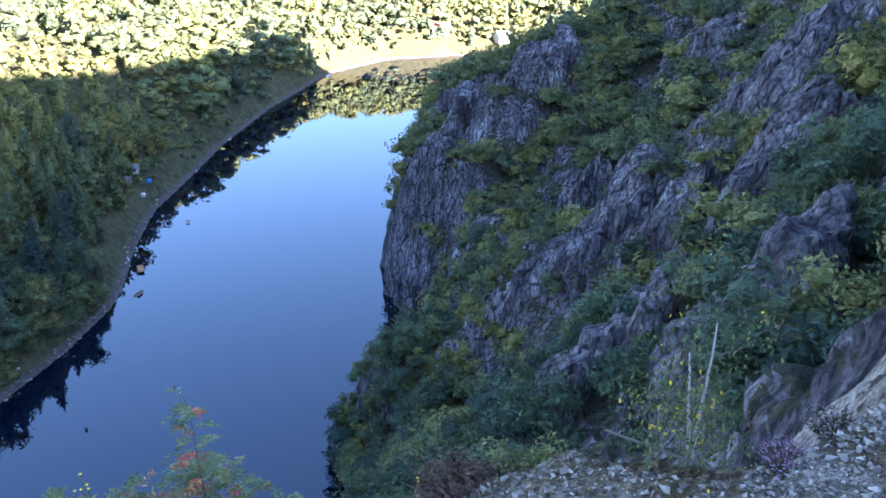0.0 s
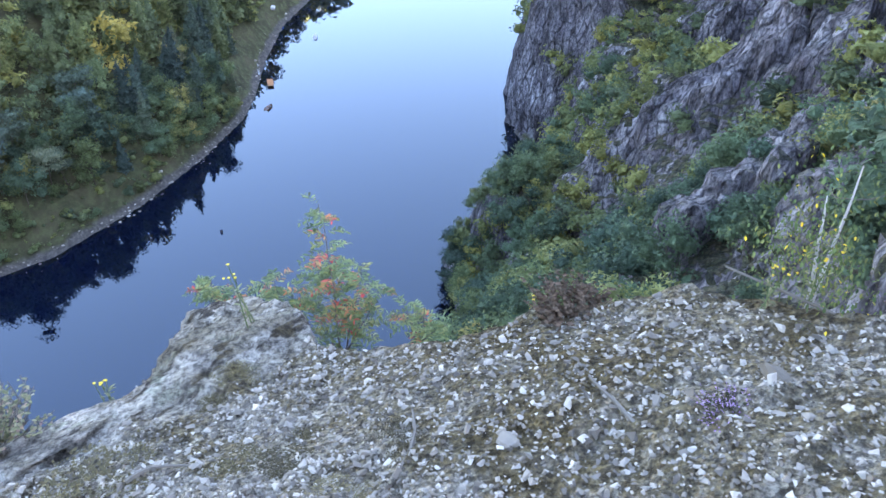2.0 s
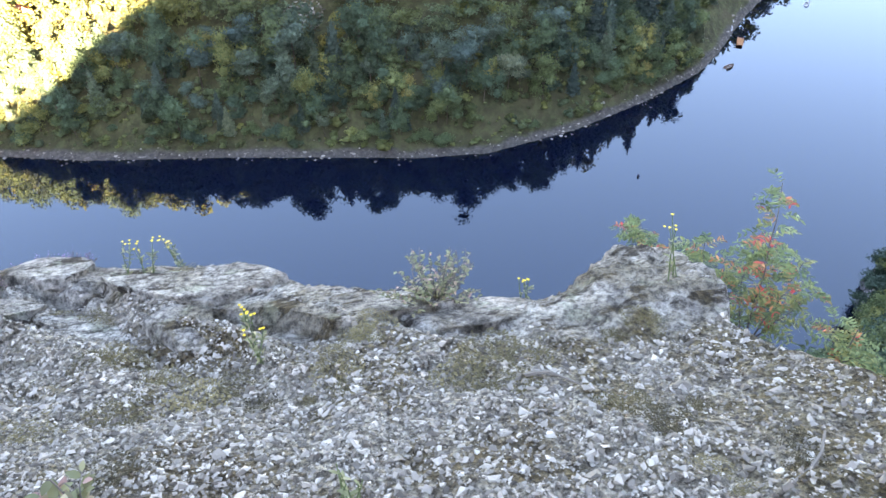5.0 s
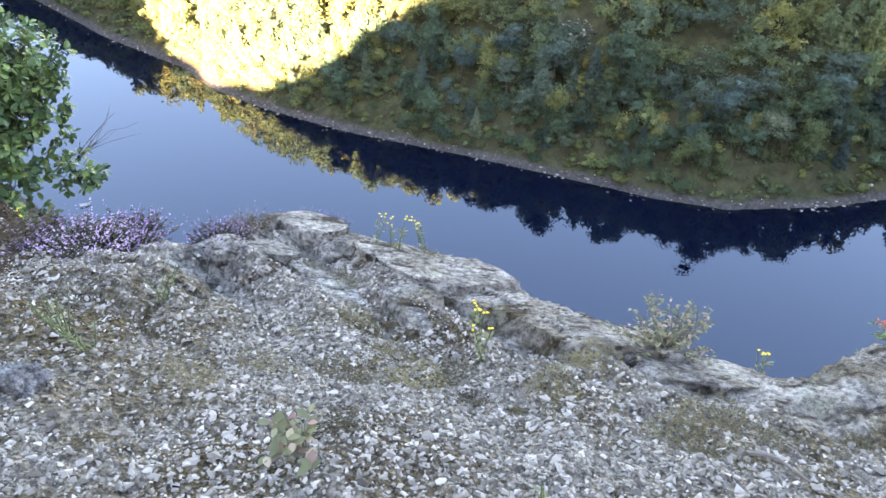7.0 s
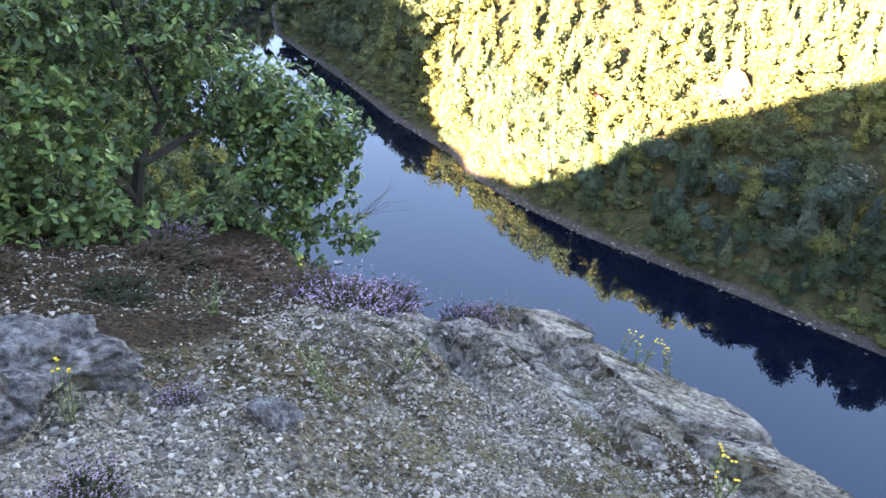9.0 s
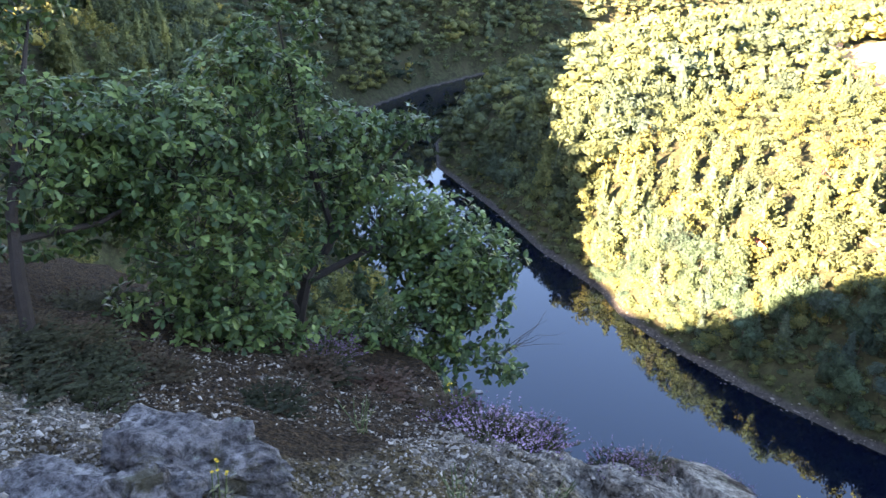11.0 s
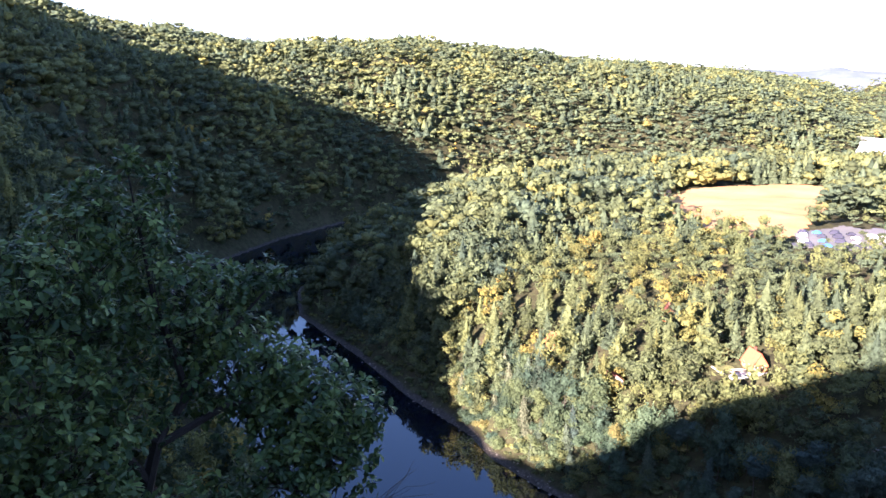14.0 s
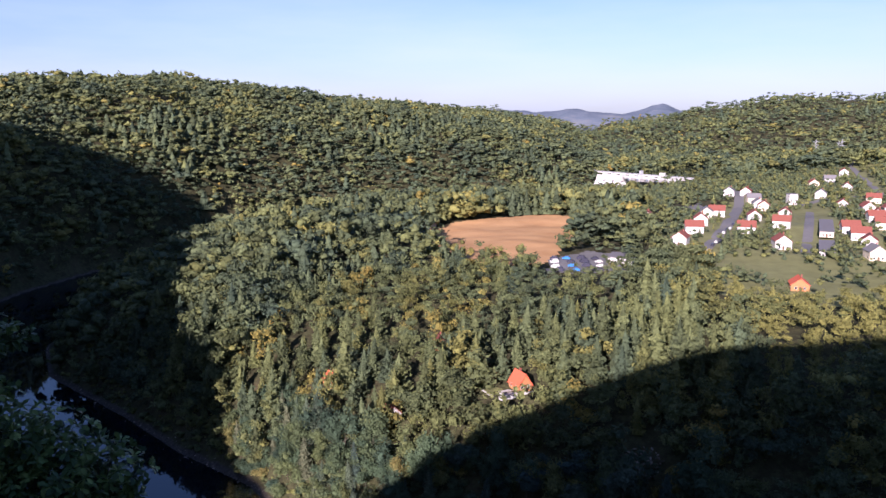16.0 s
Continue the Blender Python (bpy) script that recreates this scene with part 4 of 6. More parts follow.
M_STONE, M_BOULDER = stone_material(), boulder_material()
M_STEM = plain("dry stem", (0.13, 0.11, 0.085), 0.85, 0.3, 30)
M_GREENSTEM = plain("green stem", (0.10, 0.13, 0.05), 0.8, 0.3, 30)
M_YELLOW = plain("yellow petals", (0.62, 0.40, 0.02), 0.6, 0.15, 60)
HEATHER_RAMP = [(0.0, (0.19, 0.11, 0.18)), (0.4, (0.29, 0.18, 0.29)), (0.75, (0.40, 0.28, 0.38)), (1.0, (0.30, 0.19, 0.16))]
SPRIG_RAMP = [(0.0, (0.03, 0.034, 0.014)), (0.5, (0.058, 0.055, 0.022)), (0.8, (0.085, 0.06, 0.032)), (1.0, (0.11, 0.065, 0.04))]
M_HEATHER = foliage("heather blossom", HEATHER_RAMP, "random", see=0.15)
M_SPRIG = foliage("heather sprigs", SPRIG_RAMP, "random", see=0.15)
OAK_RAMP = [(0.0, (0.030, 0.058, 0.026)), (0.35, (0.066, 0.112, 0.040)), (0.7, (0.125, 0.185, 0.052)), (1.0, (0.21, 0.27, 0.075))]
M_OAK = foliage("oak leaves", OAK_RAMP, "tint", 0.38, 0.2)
PALE_RAMP = [(0.0, (0.13, 0.135, 0.065)), (0.5, (0.21, 0.205, 0.10)), (0.8, (0.30, 0.25, 0.14)), (1.0, (0.34, 0.19, 0.16))]
M_PALE = foliage("pale drying leaves", PALE_RAMP, "tint", see=0.3)
ROWAN_RAMP = [(0.0, (0.11, 0.15, 0.06)), (0.5, (0.19, 0.225, 0.085)), (0.8, (0.32, 0.27, 0.08)), (0.91, (0.46, 0.19, 0.08)), (1.0, (0.5, 0.07, 0.06))]
M_ROWAN = foliage("rowan leaves", ROWAN_RAMP, "tint", see=0.35)
M_BIRCHLEAF = foliage("birch leaves", [(0.0, (0.07, 0.11, 0.04)), (0.6, (0.13, 0.16, 0.055)), (0.9, (0.24, 0.22, 0.06)), (1.0, (0.6, 0.42, 0.04))], "tint", see=0.35)
M_MOSS = foliage("moss", [(0.0, (0.055, 0.042, 0.018)), (0.6, (0.10, 0.078, 0.03)), (1.0, (0.15, 0.115, 0.05))], "random", see=0.1)
M_WHITEBARK = plain("birch bark", (0.42, 0.39, 0.355), 0.8, 0.35, 18, bump=0.003)


def tube(bm, points, r0, r1, sides=5):
    """A tapering branch along points."""
    points = [Vector(p) for p in points]
    rings = []
    for k, p in enumerate(points):
        u = (points[min(k + 1, len(points) - 1)] - points[max(k - 1, 0)]).normalized()
        s = u.orthogonal().normalized()
        t = u.cross(s)
        r = r0 + (r1 - r0) * k / (len(points) - 1)
        rings.append([bm.verts.new(p + (s * math.cos(j * 2 * math.pi / sides) + t * math.sin(j * 2 * math.pi / sides)) * r) for j in range(sides)])
    for lo, hi in zip(rings[:-1], rings[1:]):
        for j in range(sides):
            bm.faces.new((lo[j], lo[(j + 1) % sides], hi[(j + 1) % sides], hi[j]))


def bent(a, b, sag, rng, n=5):
    """Points from a to b with a wandering bow."""
    a, b = np.array(a, float), np.array(b, float)
    off = rng.normal(0, sag, 3)
    return [tuple(a + (b - a) * s + off * math.sin(math.pi * s) + rng.normal(0, sag * 0.25, 3) * (0 < s < 1)) for s in np.linspace(0, 1, n)]


LOBED = [(0.0, 0.03), (0.32, 0.22), (0.45, 0.16), (0.7, 0.31), (1.0, 0.05)]
PLAIN_LEAF = [(0.0, 0.02), (0.3, 0.24), (0.6, 0.27), (0.85, 0.14), (1.0, 0.01)]
LEAFLET = [(0.0, 0.03), (0.4, 0.16), (0.75, 0.13), (1.0, 0.01)]


def leaves(base, way, up, length, outline, droop=0.25, fold=0.2):
    """Many leaves at once: strips of quads on either side of a midrib."""
    n = len(base)
    way = way / np.linalg.norm(way, axis=1, keepdims=True)
    side = np.cross(way, up)
    side /= np.linalg.norm(side, axis=1, keepdims=True) + 1e-9
    top = np.cross(side, way)
    m = len(outline)
    length = length[:, None]
    v = np.empty((n, m * 3, 3))
    for k, (s, w) in enumerate(outline):
        mid = base + way * s * length - top * (droop * s * s) * length
        v[:, 3 * k] = mid - side * w * length + top * fold * w * length
        v[:, 3 * k + 1] = mid
        v[:, 3 * k + 2] = mid + side * w * length + top * fold * w * length
    quads = []
    for k in range(m - 1):
        a = 3 * k
        quads += [(a, a + 1, a + 4, a + 3), (a + 1, a + 2, a + 5, a + 4)]
    f = (np.array(quads)[None] + (np.arange(n) * m * 3)[:, None, None]).reshape(-1, 4)
    return v.reshape(-1, 3), f, m * 3


def leaf_object(name, material, parent, base, way, up, length, outline, hue, label="", **more):
    v, f, k = leaves(np.asarray(base, float), np.asarray(way, float), np.asarray(up, float), np.asarray(length, float), outline, **more)
    return part(name, mesh_np(name, v, f, True, tint=np.repeat(hue, k)), material, parent, label)


# the gravel: chips that can be told apart nearest the camera, the rest together
CHIPS = [stone_mesh(k, 0.26 + 0.05 * (k % 3)) for k in range(8)]
for me in CHIPS:
    me.materials.append(M_STONE)


def gravel_spots(n, rng, near):
    """Places on the lookout, denser where the ground is bare."""
    a, r = np.radians(rng.uniform(-100, 62, n * 6)), np.sqrt(rng.uniform(0.55**2, 3.9**2, n * 6))
    x, y = -r * np.sin(a), r * np.cos(a)
    d = line_distance(x, y, EDGE) * np.where(inside(x, y, OUTCROP), -1, 1)
    litter = step(-x + 0.35 * (y - 2.2), 1.0, 1.7) * step(y, 1.2, 2.1)
    rocky = step(d, -0.5, -0.15) * (x > -0.8) * ((y > 1.4) | (x < 1.2))
    ok = (d < -0.03) & (rng.random(len(x)) < 0.97 - 0.5 * mossy(x, y) - 0.8 * rocky - 0.85 * litter) & ((r < 2.2) if near else True)
    return x[ok][:n], y[ok][:n]


sx, sy = gravel_spots(300, NEAR, True)
sz = outcrop_height(sx, sy)
for x, y, z in zip(sx, sy, sz):
    size = float(np.clip(NEAR.lognormal(-3.95, 0.35), 0.013, 0.042))
    ob = new("stone", CHIPS[int(NEAR.integers(0, 8))])
    ob.matrix_basis = pose(x, y, z + size * 0.08, NEAR.uniform(-28, 28), NEAR.uniform(-28, 28), NEAR.uniform(0, 360))
    ob.scale = (size, size * NEAR.uniform(0.6, 1), size * NEAR.uniform(0.7, 1.1))
    ob.parent = outcrop

gx, gy = gravel_spots(70000, NEAR, False)
gz = outcrop_height(gx, gy)
chip_data = []
for me in CHIPS:
    me.calc_loop_triangles()
    chip_data.append((np.array([v.co[:] for v in me.vertices]), np.array([t.vertices[:] for t in me.loop_triangles])))
SHARD = np.array([(0, 1, 5), (0, 5, 4), (1, 2, 5), (2, 3, 4), (2, 4, 5), (3, 0, 4)])
n = len(gx)
corner = np.array([(0.5, 0.36, -0.12), (-0.5, 0.36, -0.12), (-0.5, -0.36, -0.12), (0.5, -0.36, -0.12), (0.3, -0.05, 0.2), (-0.3, 0.05, 0.2)])
shape = corner[None] * NEAR.uniform(0.55, 1.25, (n, 6, 1)) + NEAR.normal(0, 0.08, (n, 6, 3))
a_, b_, c_ = NEAR.uniform(-0.5, 0.5, n), NEAR.uniform(-0.5, 0.5, n), NEAR.uniform(0, 6.3, n)
rot = np.array([Euler((float(p), float(q), float(w))).to_matrix() for p, q, w in zip(a_, b_, c_)])
size = np.clip(NEAR.lognormal(-4.75, 0.5, n), 0.0045, 0.03)
vs = np.einsum("nij,nvj->nvi", rot, shape) * size[:, None, None] + np.stack([gx, gy, gz + size * 0.08], -1)[:, None]
fs = (SHARD[None] + (np.arange(n) * 6)[:, None, None]).reshape(-1, 3)
vs, fs = [vs.reshape(-1, 3)], [fs]
gravel = part("gravel", mesh_np("gravel", np.concatenate(vs), np.concatenate(fs)), M_STONE)
tagged(gravel, "loose grey angular gravel chips covering the lookout", "gravel", kind="stuff")

# larger rocks
for x, y, size, flat, turn, seed, label in (
    (-1.58, 1.58, (0.5, 0.36, 0.36), 0.8, 20, 3, "large lichen-grey boulder sunk in the gravel"),
    (-1.52, 1.28, (0.3, 0.24, 0.26), 0.7, 70, 8, "split grey boulder beside a larger one"),
    (-1.72, 1.22, (0.34, 0.3, 0.2), 0.6, 10, 12, "low rough grey rock in the gravel"),
    (-0.92, 1.62, (0.17, 0.11, 0.12), 0.7, -25, 17, "small wedge of bluish-grey rock in gravel"),
    (-5.23, 4.17, (0.5, 0.4, 0.55), 0.9, 0, 21, "dark block of rock under the oaks"),
    (1.62, 0.07, (0.09, 0.04, 0.04), 0.8, 55, 25, "pale flat stone on the gravel"),
    (1.25, 1.14, (0.06, 0.05, 0.04), 0.8, 15, 27, "pale angular stone on the gravel"),
    (1.30, 0.53, (0.06, 0.05, 0.05), 0.8, 75, 29, "pale angular stone on the gravel"),
):
    ob = part("boulder" if size[0] > 0.1 else "stone", boulder_mesh(seed, size, flat, 3 if size[0] > 0.1 else 1), M_BOULDER if size[0] > 0.1 else M_STONE)
    ob.matrix_basis = pose(x, y, height_at(x, y) + size[2] * 0.08, 0, 0, turn)
    tagged(ob, label, "rock")


# broken slabs that make the rim
def slab_mesh(seed, size):
    rng = np.random.default_rng(seed)
    bm = bmesh.new()
    bmesh.ops.create_icosphere(bm, subdivisions=4, radius=0.75)
    cuts = [(Vector((rng.normal(0, 0.12), rng.normal(0, 0.12), 1)).normalized(), 0.22)] + [(Vector((math.cos(a), math.sin(a), rng.normal(0, 0.25))).normalized(), rng.uniform(0.36, 0.55)) for a in rng.uniform(0, 6.28, 7)]
    for n, d in cuts:
        for v in bm.verts:
            over = v.co.dot(n) - d
            if over > 0:
                v.co -= n * over * 0.97
    p = np.array([v.co[:] for v in bm.verts])
    bump = 0.05 * fbm(p[:, 0] * 4, p[:, 1] * 4, p[:, 2] * 4, 5, seed) - 0.05 * np.exp(-((fbm(p[:, 0] * 3 + 7, p[:, 1] * 3, p[:, 2] * 3, 3, seed + 2) / 0.05) ** 2))
    for v, b in zip(bm.verts, bump):
        v.co *= 1 + b * 1.6
        v.co = Vector((v.co.x * size[0], v.co.y * size[1], v.co.z * size[2]))
    me = bpy.data.meshes.new("rock_slab")
    bm.to_mesh(me)
    bm.free()
    me.attributes.new("rock", "FLOAT", "POINT").data.foreach_set("value", np.ones(len(me.vertices), dtype=np.float32))
    return me


for k, (x, y, turn, length) in enumerate((
    (0.98, 1.78, 160, 0.36), (0.62, 2.0, 150, 0.5), (0.36, 2.28, 140, 0.46), (0.14, 2.5, 150, 0.5),
    (-0.1, 2.78, 150, 0.5), (-0.33, 2.94, 170, 0.42), (0.42, 1.96, 130, 0.34), (-0.16, 2.42, 145, 0.36), (-0.5, 2.66, 15, 0.34), (0.1, 2.18, 120, 0.3),
)):
    if not bool(inside(np.array([x]), np.array([y]), OUTCROP)[0]):
        continue
    ob = part("rock_slab", slab_mesh(300 + k, (length, length * NEAR.uniform(0.45, 0.7), 0.3 * length + 0.05)), M_OUTCROP)
    slope = Matrix.Rotation(math.radians(-20), 4, "X") @ Matrix.Rotation(math.radians(7), 4, "Y")
    ob.matrix_basis = pose(x, y, height_at(x, y) - 0.022) @ slope @ pose(0, 0, 0, NEAR.uniform(-6, 6), NEAR.uniform(-6, 6), turn)
    tagged(ob, "flat lichen-grey rock slab on the broken rim", "rock", "rock slabs")


# heather: a cushion of upright sprigs with purple spikes
def heather_meshes(seed):
    rng = np.random.default_rng(seed)
    n = 210
    a, r = rng.uniform(0, 2 * math.pi, n), np.sqrt(rng.random(n))
    base = np.stack([np.cos(a) * r * 0.4, np.sin(a) * r * 0.4, np.zeros(n)], 1)
    lean = np.stack([np.cos(a) * r * 0.55, np.sin(a) * r * 0.55, np.ones(n)], 1) + rng.normal(0, 0.16, (n, 3))
    tall = rng.uniform(0.45, 1.0, n) * (1 - 0.35 * r)
    green, bloom = [], []
    for start, end, count, size, bag in ((0.05, 0.8, 8, 0.042, green), (0.5, 1.0, 10, 0.022, bloom)):
        for k in range(count):
            s = start + (end - start) * (k + rng.random(n)) / count
            c = base + lean * (tall * s)[:, None]
            keep = rng.random(n) < (0.9 if bag is green else 0.62)
            bag.append((c[keep], np.full(keep.sum(), size)))
    out = []
    for bag, name in ((green, "greenery"), (bloom, "blossom")):
        c, s = np.concatenate([b[0] for b in bag]), np.concatenate([b[1] for b in bag])
        v, f = clump_quads(c, np.tile((0, 0, 0.6), (len(c), 1)) + c * 0.8, s * rng.uniform(0.6, 1.2, len(c)), rng)
        out.append(mesh_np(name, v, f))
    return out


HEATHER = [heather_meshes(k) for k in range(3)]
for a, b in HEATHER:
    a.materials.append(M_SPRIG)
    b.materials.append(M_HEATHER)


def heather(x, y, wide, tall, label, k=0, bloom=True):
    ob = empty("heather", pose(x, y, height_at(x, y) - 0.01, 0, 0, NEAR.uniform(0, 360)))
    ob.scale = (wide, wide, tall)
    part("greenery", HEATHER[k % 3][0], None, ob)
    if bloom:
        part("blossom", HEATHER[k % 3][1], None, ob, "purple flower spikes")
    return tagged(ob, label, "heather", "heather clumps")


IN_BLOOM, FADED = "low clump of purple flowering heather on rock", "dry brownish heather with few faded flowers"
k = 0
for x, y, wide, tall in ((-0.66, 2.72, 0.2, 0.09), (-0.56, 2.84, 0.17, 0.09), (-0.36, 3.1, 0.17, 0.075), (-0.25, 3.07, 0.14, 0.07), (-0.97, 2.62, 0.24, 0.11), (-1.12, 2.62, 0.27, 0.12), (-1.28, 2.74, 0.3, 0.13),
                         (-1.2, 1.6, 0.13, 0.06), (-1.09, 1.1, 0.17, 0.07), (1.48, 0.12, 0.11, 0.04), (1.97, -0.17, 0.13, 0.06), (2.12, -0.3, 0.15, 0.07), (-1.05, 2.82, 0.3, 0.14), (2.3, -0.5, 0.16, 0.08)):
    heather(x, y, wide, tall, IN_BLOOM, k)
    k += 1
for n in range(15):
    x, y = -1.35 - 2.4 * NEAR.random(), 2.15 + 1.25 * NEAR.random()
    heather(x, y, NEAR.uniform(0.22, 0.4), NEAR.uniform(0.05, 0.09), FADED, n, n == 5)
for n in range(16):
    x, y = -2.0 - 1.3 * NEAR.random(), 1.5 + 0.9 * NEAR.random()
    heather(x, y, NEAR.uniform(0.25, 0.4), NEAR.uniform(0.05, 0.09), FADED, n, False)
for x, y in ((2.12, 0.38), (2.02, 0.5), (2.2, 0.2), (1.9, 0.62), (2.25, 0.0), (1.78, 0.95), (1.85, 0.8)):
    heather(x, y, 0.22, 0.1, FADED, 1, False)


# moss cushions
def moss_mesh(seed):
    rng = np.random.default_rng(seed)
    a, r = rng.uniform(0, 2 * math.pi, 800), rng.random(800) ** 0.7 * 0.5
    r = r * (1 + 0.5 * vnoise(np.cos(a) * 2, np.sin(a) * 2, seed))
    c = np.stack([np.cos(a) * r, np.sin(a) * r, 0.9 * (1 - (r / 0.75) ** 2) * rng.uniform(0.2, 1, 800)], 1)
    v, f = clump_quads(c, np.tile((0, 0, 1.0), (800, 1)), rng.uniform(0.012, 0.03, 800), rng)
    return mesh_np("moss", v, f)


MOSS = [moss_mesh(k) for k in range(3)]
for me in MOSS:
    me.materials.append(M_MOSS)
n = 0
for x, y, wide in ((0.82, 1.36, 0.5), (0.03, 1.81, 0.4), (-0.47, 1.73, 0.42), (0.4, 1.64, 0.3), (-0.21, 2.46, 0.3), (0.25, 2.3, 0.26), (0.12, 2.62, 0.22), (-1.55, 1.0, 0.22), (1.0, 1.0, 0.35), (1.15, 0.75, 0.3), (0.6, 1.75, 0.3), (1.35, 1.5, 0.26), (-0.62, 2.82, 0.16), (-0.1, 2.15, 0.28)):
    for j in range(4):
        px, py = x + NEAR.normal(0, wide * 0.28), y + NEAR.normal(0, wide * 0.2)
        ob = new("moss_cushion", MOSS[n % 3])
        ob.matrix_basis = pose(px, py, height_at(px, py) - 0.006, 0, 0, NEAR.uniform(0, 360))
        size = wide * NEAR.uniform(0.3, 0.6)
        ob.scale = (size, size * 0.8, 0.013)
        tagged(ob, "thin olive-brown moss cushion on gravel", "moss", "moss cushions")
        n += 1


# flowering herbs: thin stems, narrow leaves, yellow heads
def herb(x, y, tall, stems, label, heads=True, spread=0.25, leafy=10, name="wildflower"):
    rng = np.random.default_rng(int(1000 * abs(x) + 77 * abs(y)))
    ob = empty(name, pose(x, y, height_at(x, y) - 0.005))
    base, way, size = [], [], []
    for k in range(stems):
        a = rng.uniform(0, 2 * math.pi)
        tip = np.array([math.cos(a) * spread * tall * rng.uniform(0.2, 1), math.sin(a) * spread * tall * rng.uniform(0.2, 1), tall * rng.uniform(0.75, 1)])
        path = bent((rng.normal(0, 0.012), rng.normal(0, 0.012), 0), tip, 0.02 * tall, rng)
        bm = bmesh.new()
        tube(bm, path, 0.0024, 0.0014, 4)
        part("stem", bm, M_GREENSTEM, ob)
        for j in range(leafy):
            s = rng.uniform(0.05, 0.8)
            base.append(tip * s)
            b = rng.uniform(0, 2 * math.pi)
            way.append((math.cos(b), math.sin(b), 0.6))
            size.append(rng.uniform(0.013, 0.028))
        if heads:
            for j in range(2):
                c = tip + rng.normal(0, 0.011, 3) * (j > 0)
                bm = bmesh.new()
                bmesh.ops.create_cone(bm, segments=9, radius1=0.002, radius2=0.0048, depth=0.004, cap_ends=True)
                for q, v in enumerate(bm.verts):
                    v.co *= 1.0 if q % 2 else 0.8
                bmesh.ops.translate(bm, verts=bm.verts, vec=c)
                part("flower", bm, M_YELLOW, ob, "yellow flower head")
    if base:
        n = len(base)
        leaf_object("foliage", M_PALE, ob, base, way, np.tile((0.0, 0.0, 1.0), (n, 1)), size, LEAFLET, rng.random(n) * 0.7)
    return tagged(ob, label, "wildflower", "yellow wildflowers")


YELLOW = "slender yellow wildflower on thin green stems"
for x, y, tall, stems in ((0.28, 1.84, 0.2, 4), (0.05, 2.66, 0.2, 4), (0.17, 2.78, 0.22, 4), (-0.03, 2.72, 0.2, 2), (1.2, 1.84, 0.18, 3), (1.62, 1.62, 0.24, 3), (1.9, 0.78, 0.26, 3), (-1.35, 1.4, 0.2, 3), (-1.42, 2.9, 0.16, 3), (0.28, 2.02, 0.14, 2), (1.98, 0.06, 0.22, 3), (2.02, -0.02, 0.2, 3), (1.97, 0.14, 0.16, 3)):
    herb(x, y, tall, stems, YELLOW)
for x, y, tall in ((-0.95, 1.95, 0.2), (-0.72, 2.2, 0.16), (-1.5, 2.25, 0.18), (1.83, 0.88, 0.2), (0.32, 1.1, 0.12), (-0.85, 1.85, 0.15), (-0.25, 3.15, 0.2), (1.95, 0.68, 0.2)):
    herb(x, y, tall, 7, "tuft of dry straw-coloured grass stems", False, 0.5, 3, "grass_tuft")


# leafy shrublets
def shrublet(name, x, y, tall, wide, count, leaf, material, outline, label, seed, lean=0.4):
    rng = np.random.default_rng(seed)
    ob = empty(name, pose(x, y, height_at(x, y) - 0.01))
    base, way, size = [], [], []
    for k in range(count):
        a = rng.uniform(0, 2 * math.pi)
        out = math.sqrt(rng.random()) * wide
        tip = np.array([math.cos(a) * out, math.sin(a) * out, tall * rng.uniform(0.55, 1) * (1 - lean * out / wide)])
        bm = bmesh.new()
        tube(bm, bent((0, 0, 0), tip, 0.02, rng), 0.003, 0.0012, 4)
        part("stem", bm, M_STEM, ob)
        for j in range(12):
            s = rng.uniform(0.3, 1)
            base.append(tip * s)
            b = rng.uniform(0, 2 * math.pi)
            way.append((math.cos(b), math.sin(b), rng.uniform(0.1, 0.9)))
            size.append(leaf * rng.uniform(0.6, 1.2))
    n = len(base)
    leaf_object("foliage", material, ob, base, way, np.tile((0.0, 0.0, 1.0), (n, 1)), size, outline, rng.random(n))
    return tagged(ob, label, "shrub")


shrublet("shrub", 0.9, 1.93, 0.25, 0.17, 64, 0.017, M_PALE, PLAIN_LEAF, "pale yellowish dry shrub on the rock rim", 3)
shrublet("shrub", 0.78, 1.98, 0.15, 0.13, 34, 0.016, M_PALE, PLAIN_LEAF, "pale yellowish dry shrub on the rock rim", 4)
shrublet("seedling", -0.2, 1.36, 0.1, 0.1, 6, 0.036, M_PALE, PLAIN_LEAF, "broad-leaved pale green seedling in gravel", 5)
shrublet("shrub", 2.15, 0.15, 0.13, 0.25, 34, 0.016, M_ROWAN, PLAIN_LEAF, "low yellow-green bush at the rim", 7)
shrublet("shrub", 1.93, 1.0, 0.14, 0.14, 26, 0.02, M_ROWAN, PLAIN_LEAF, "low yellow-green bush at the rim", 8)


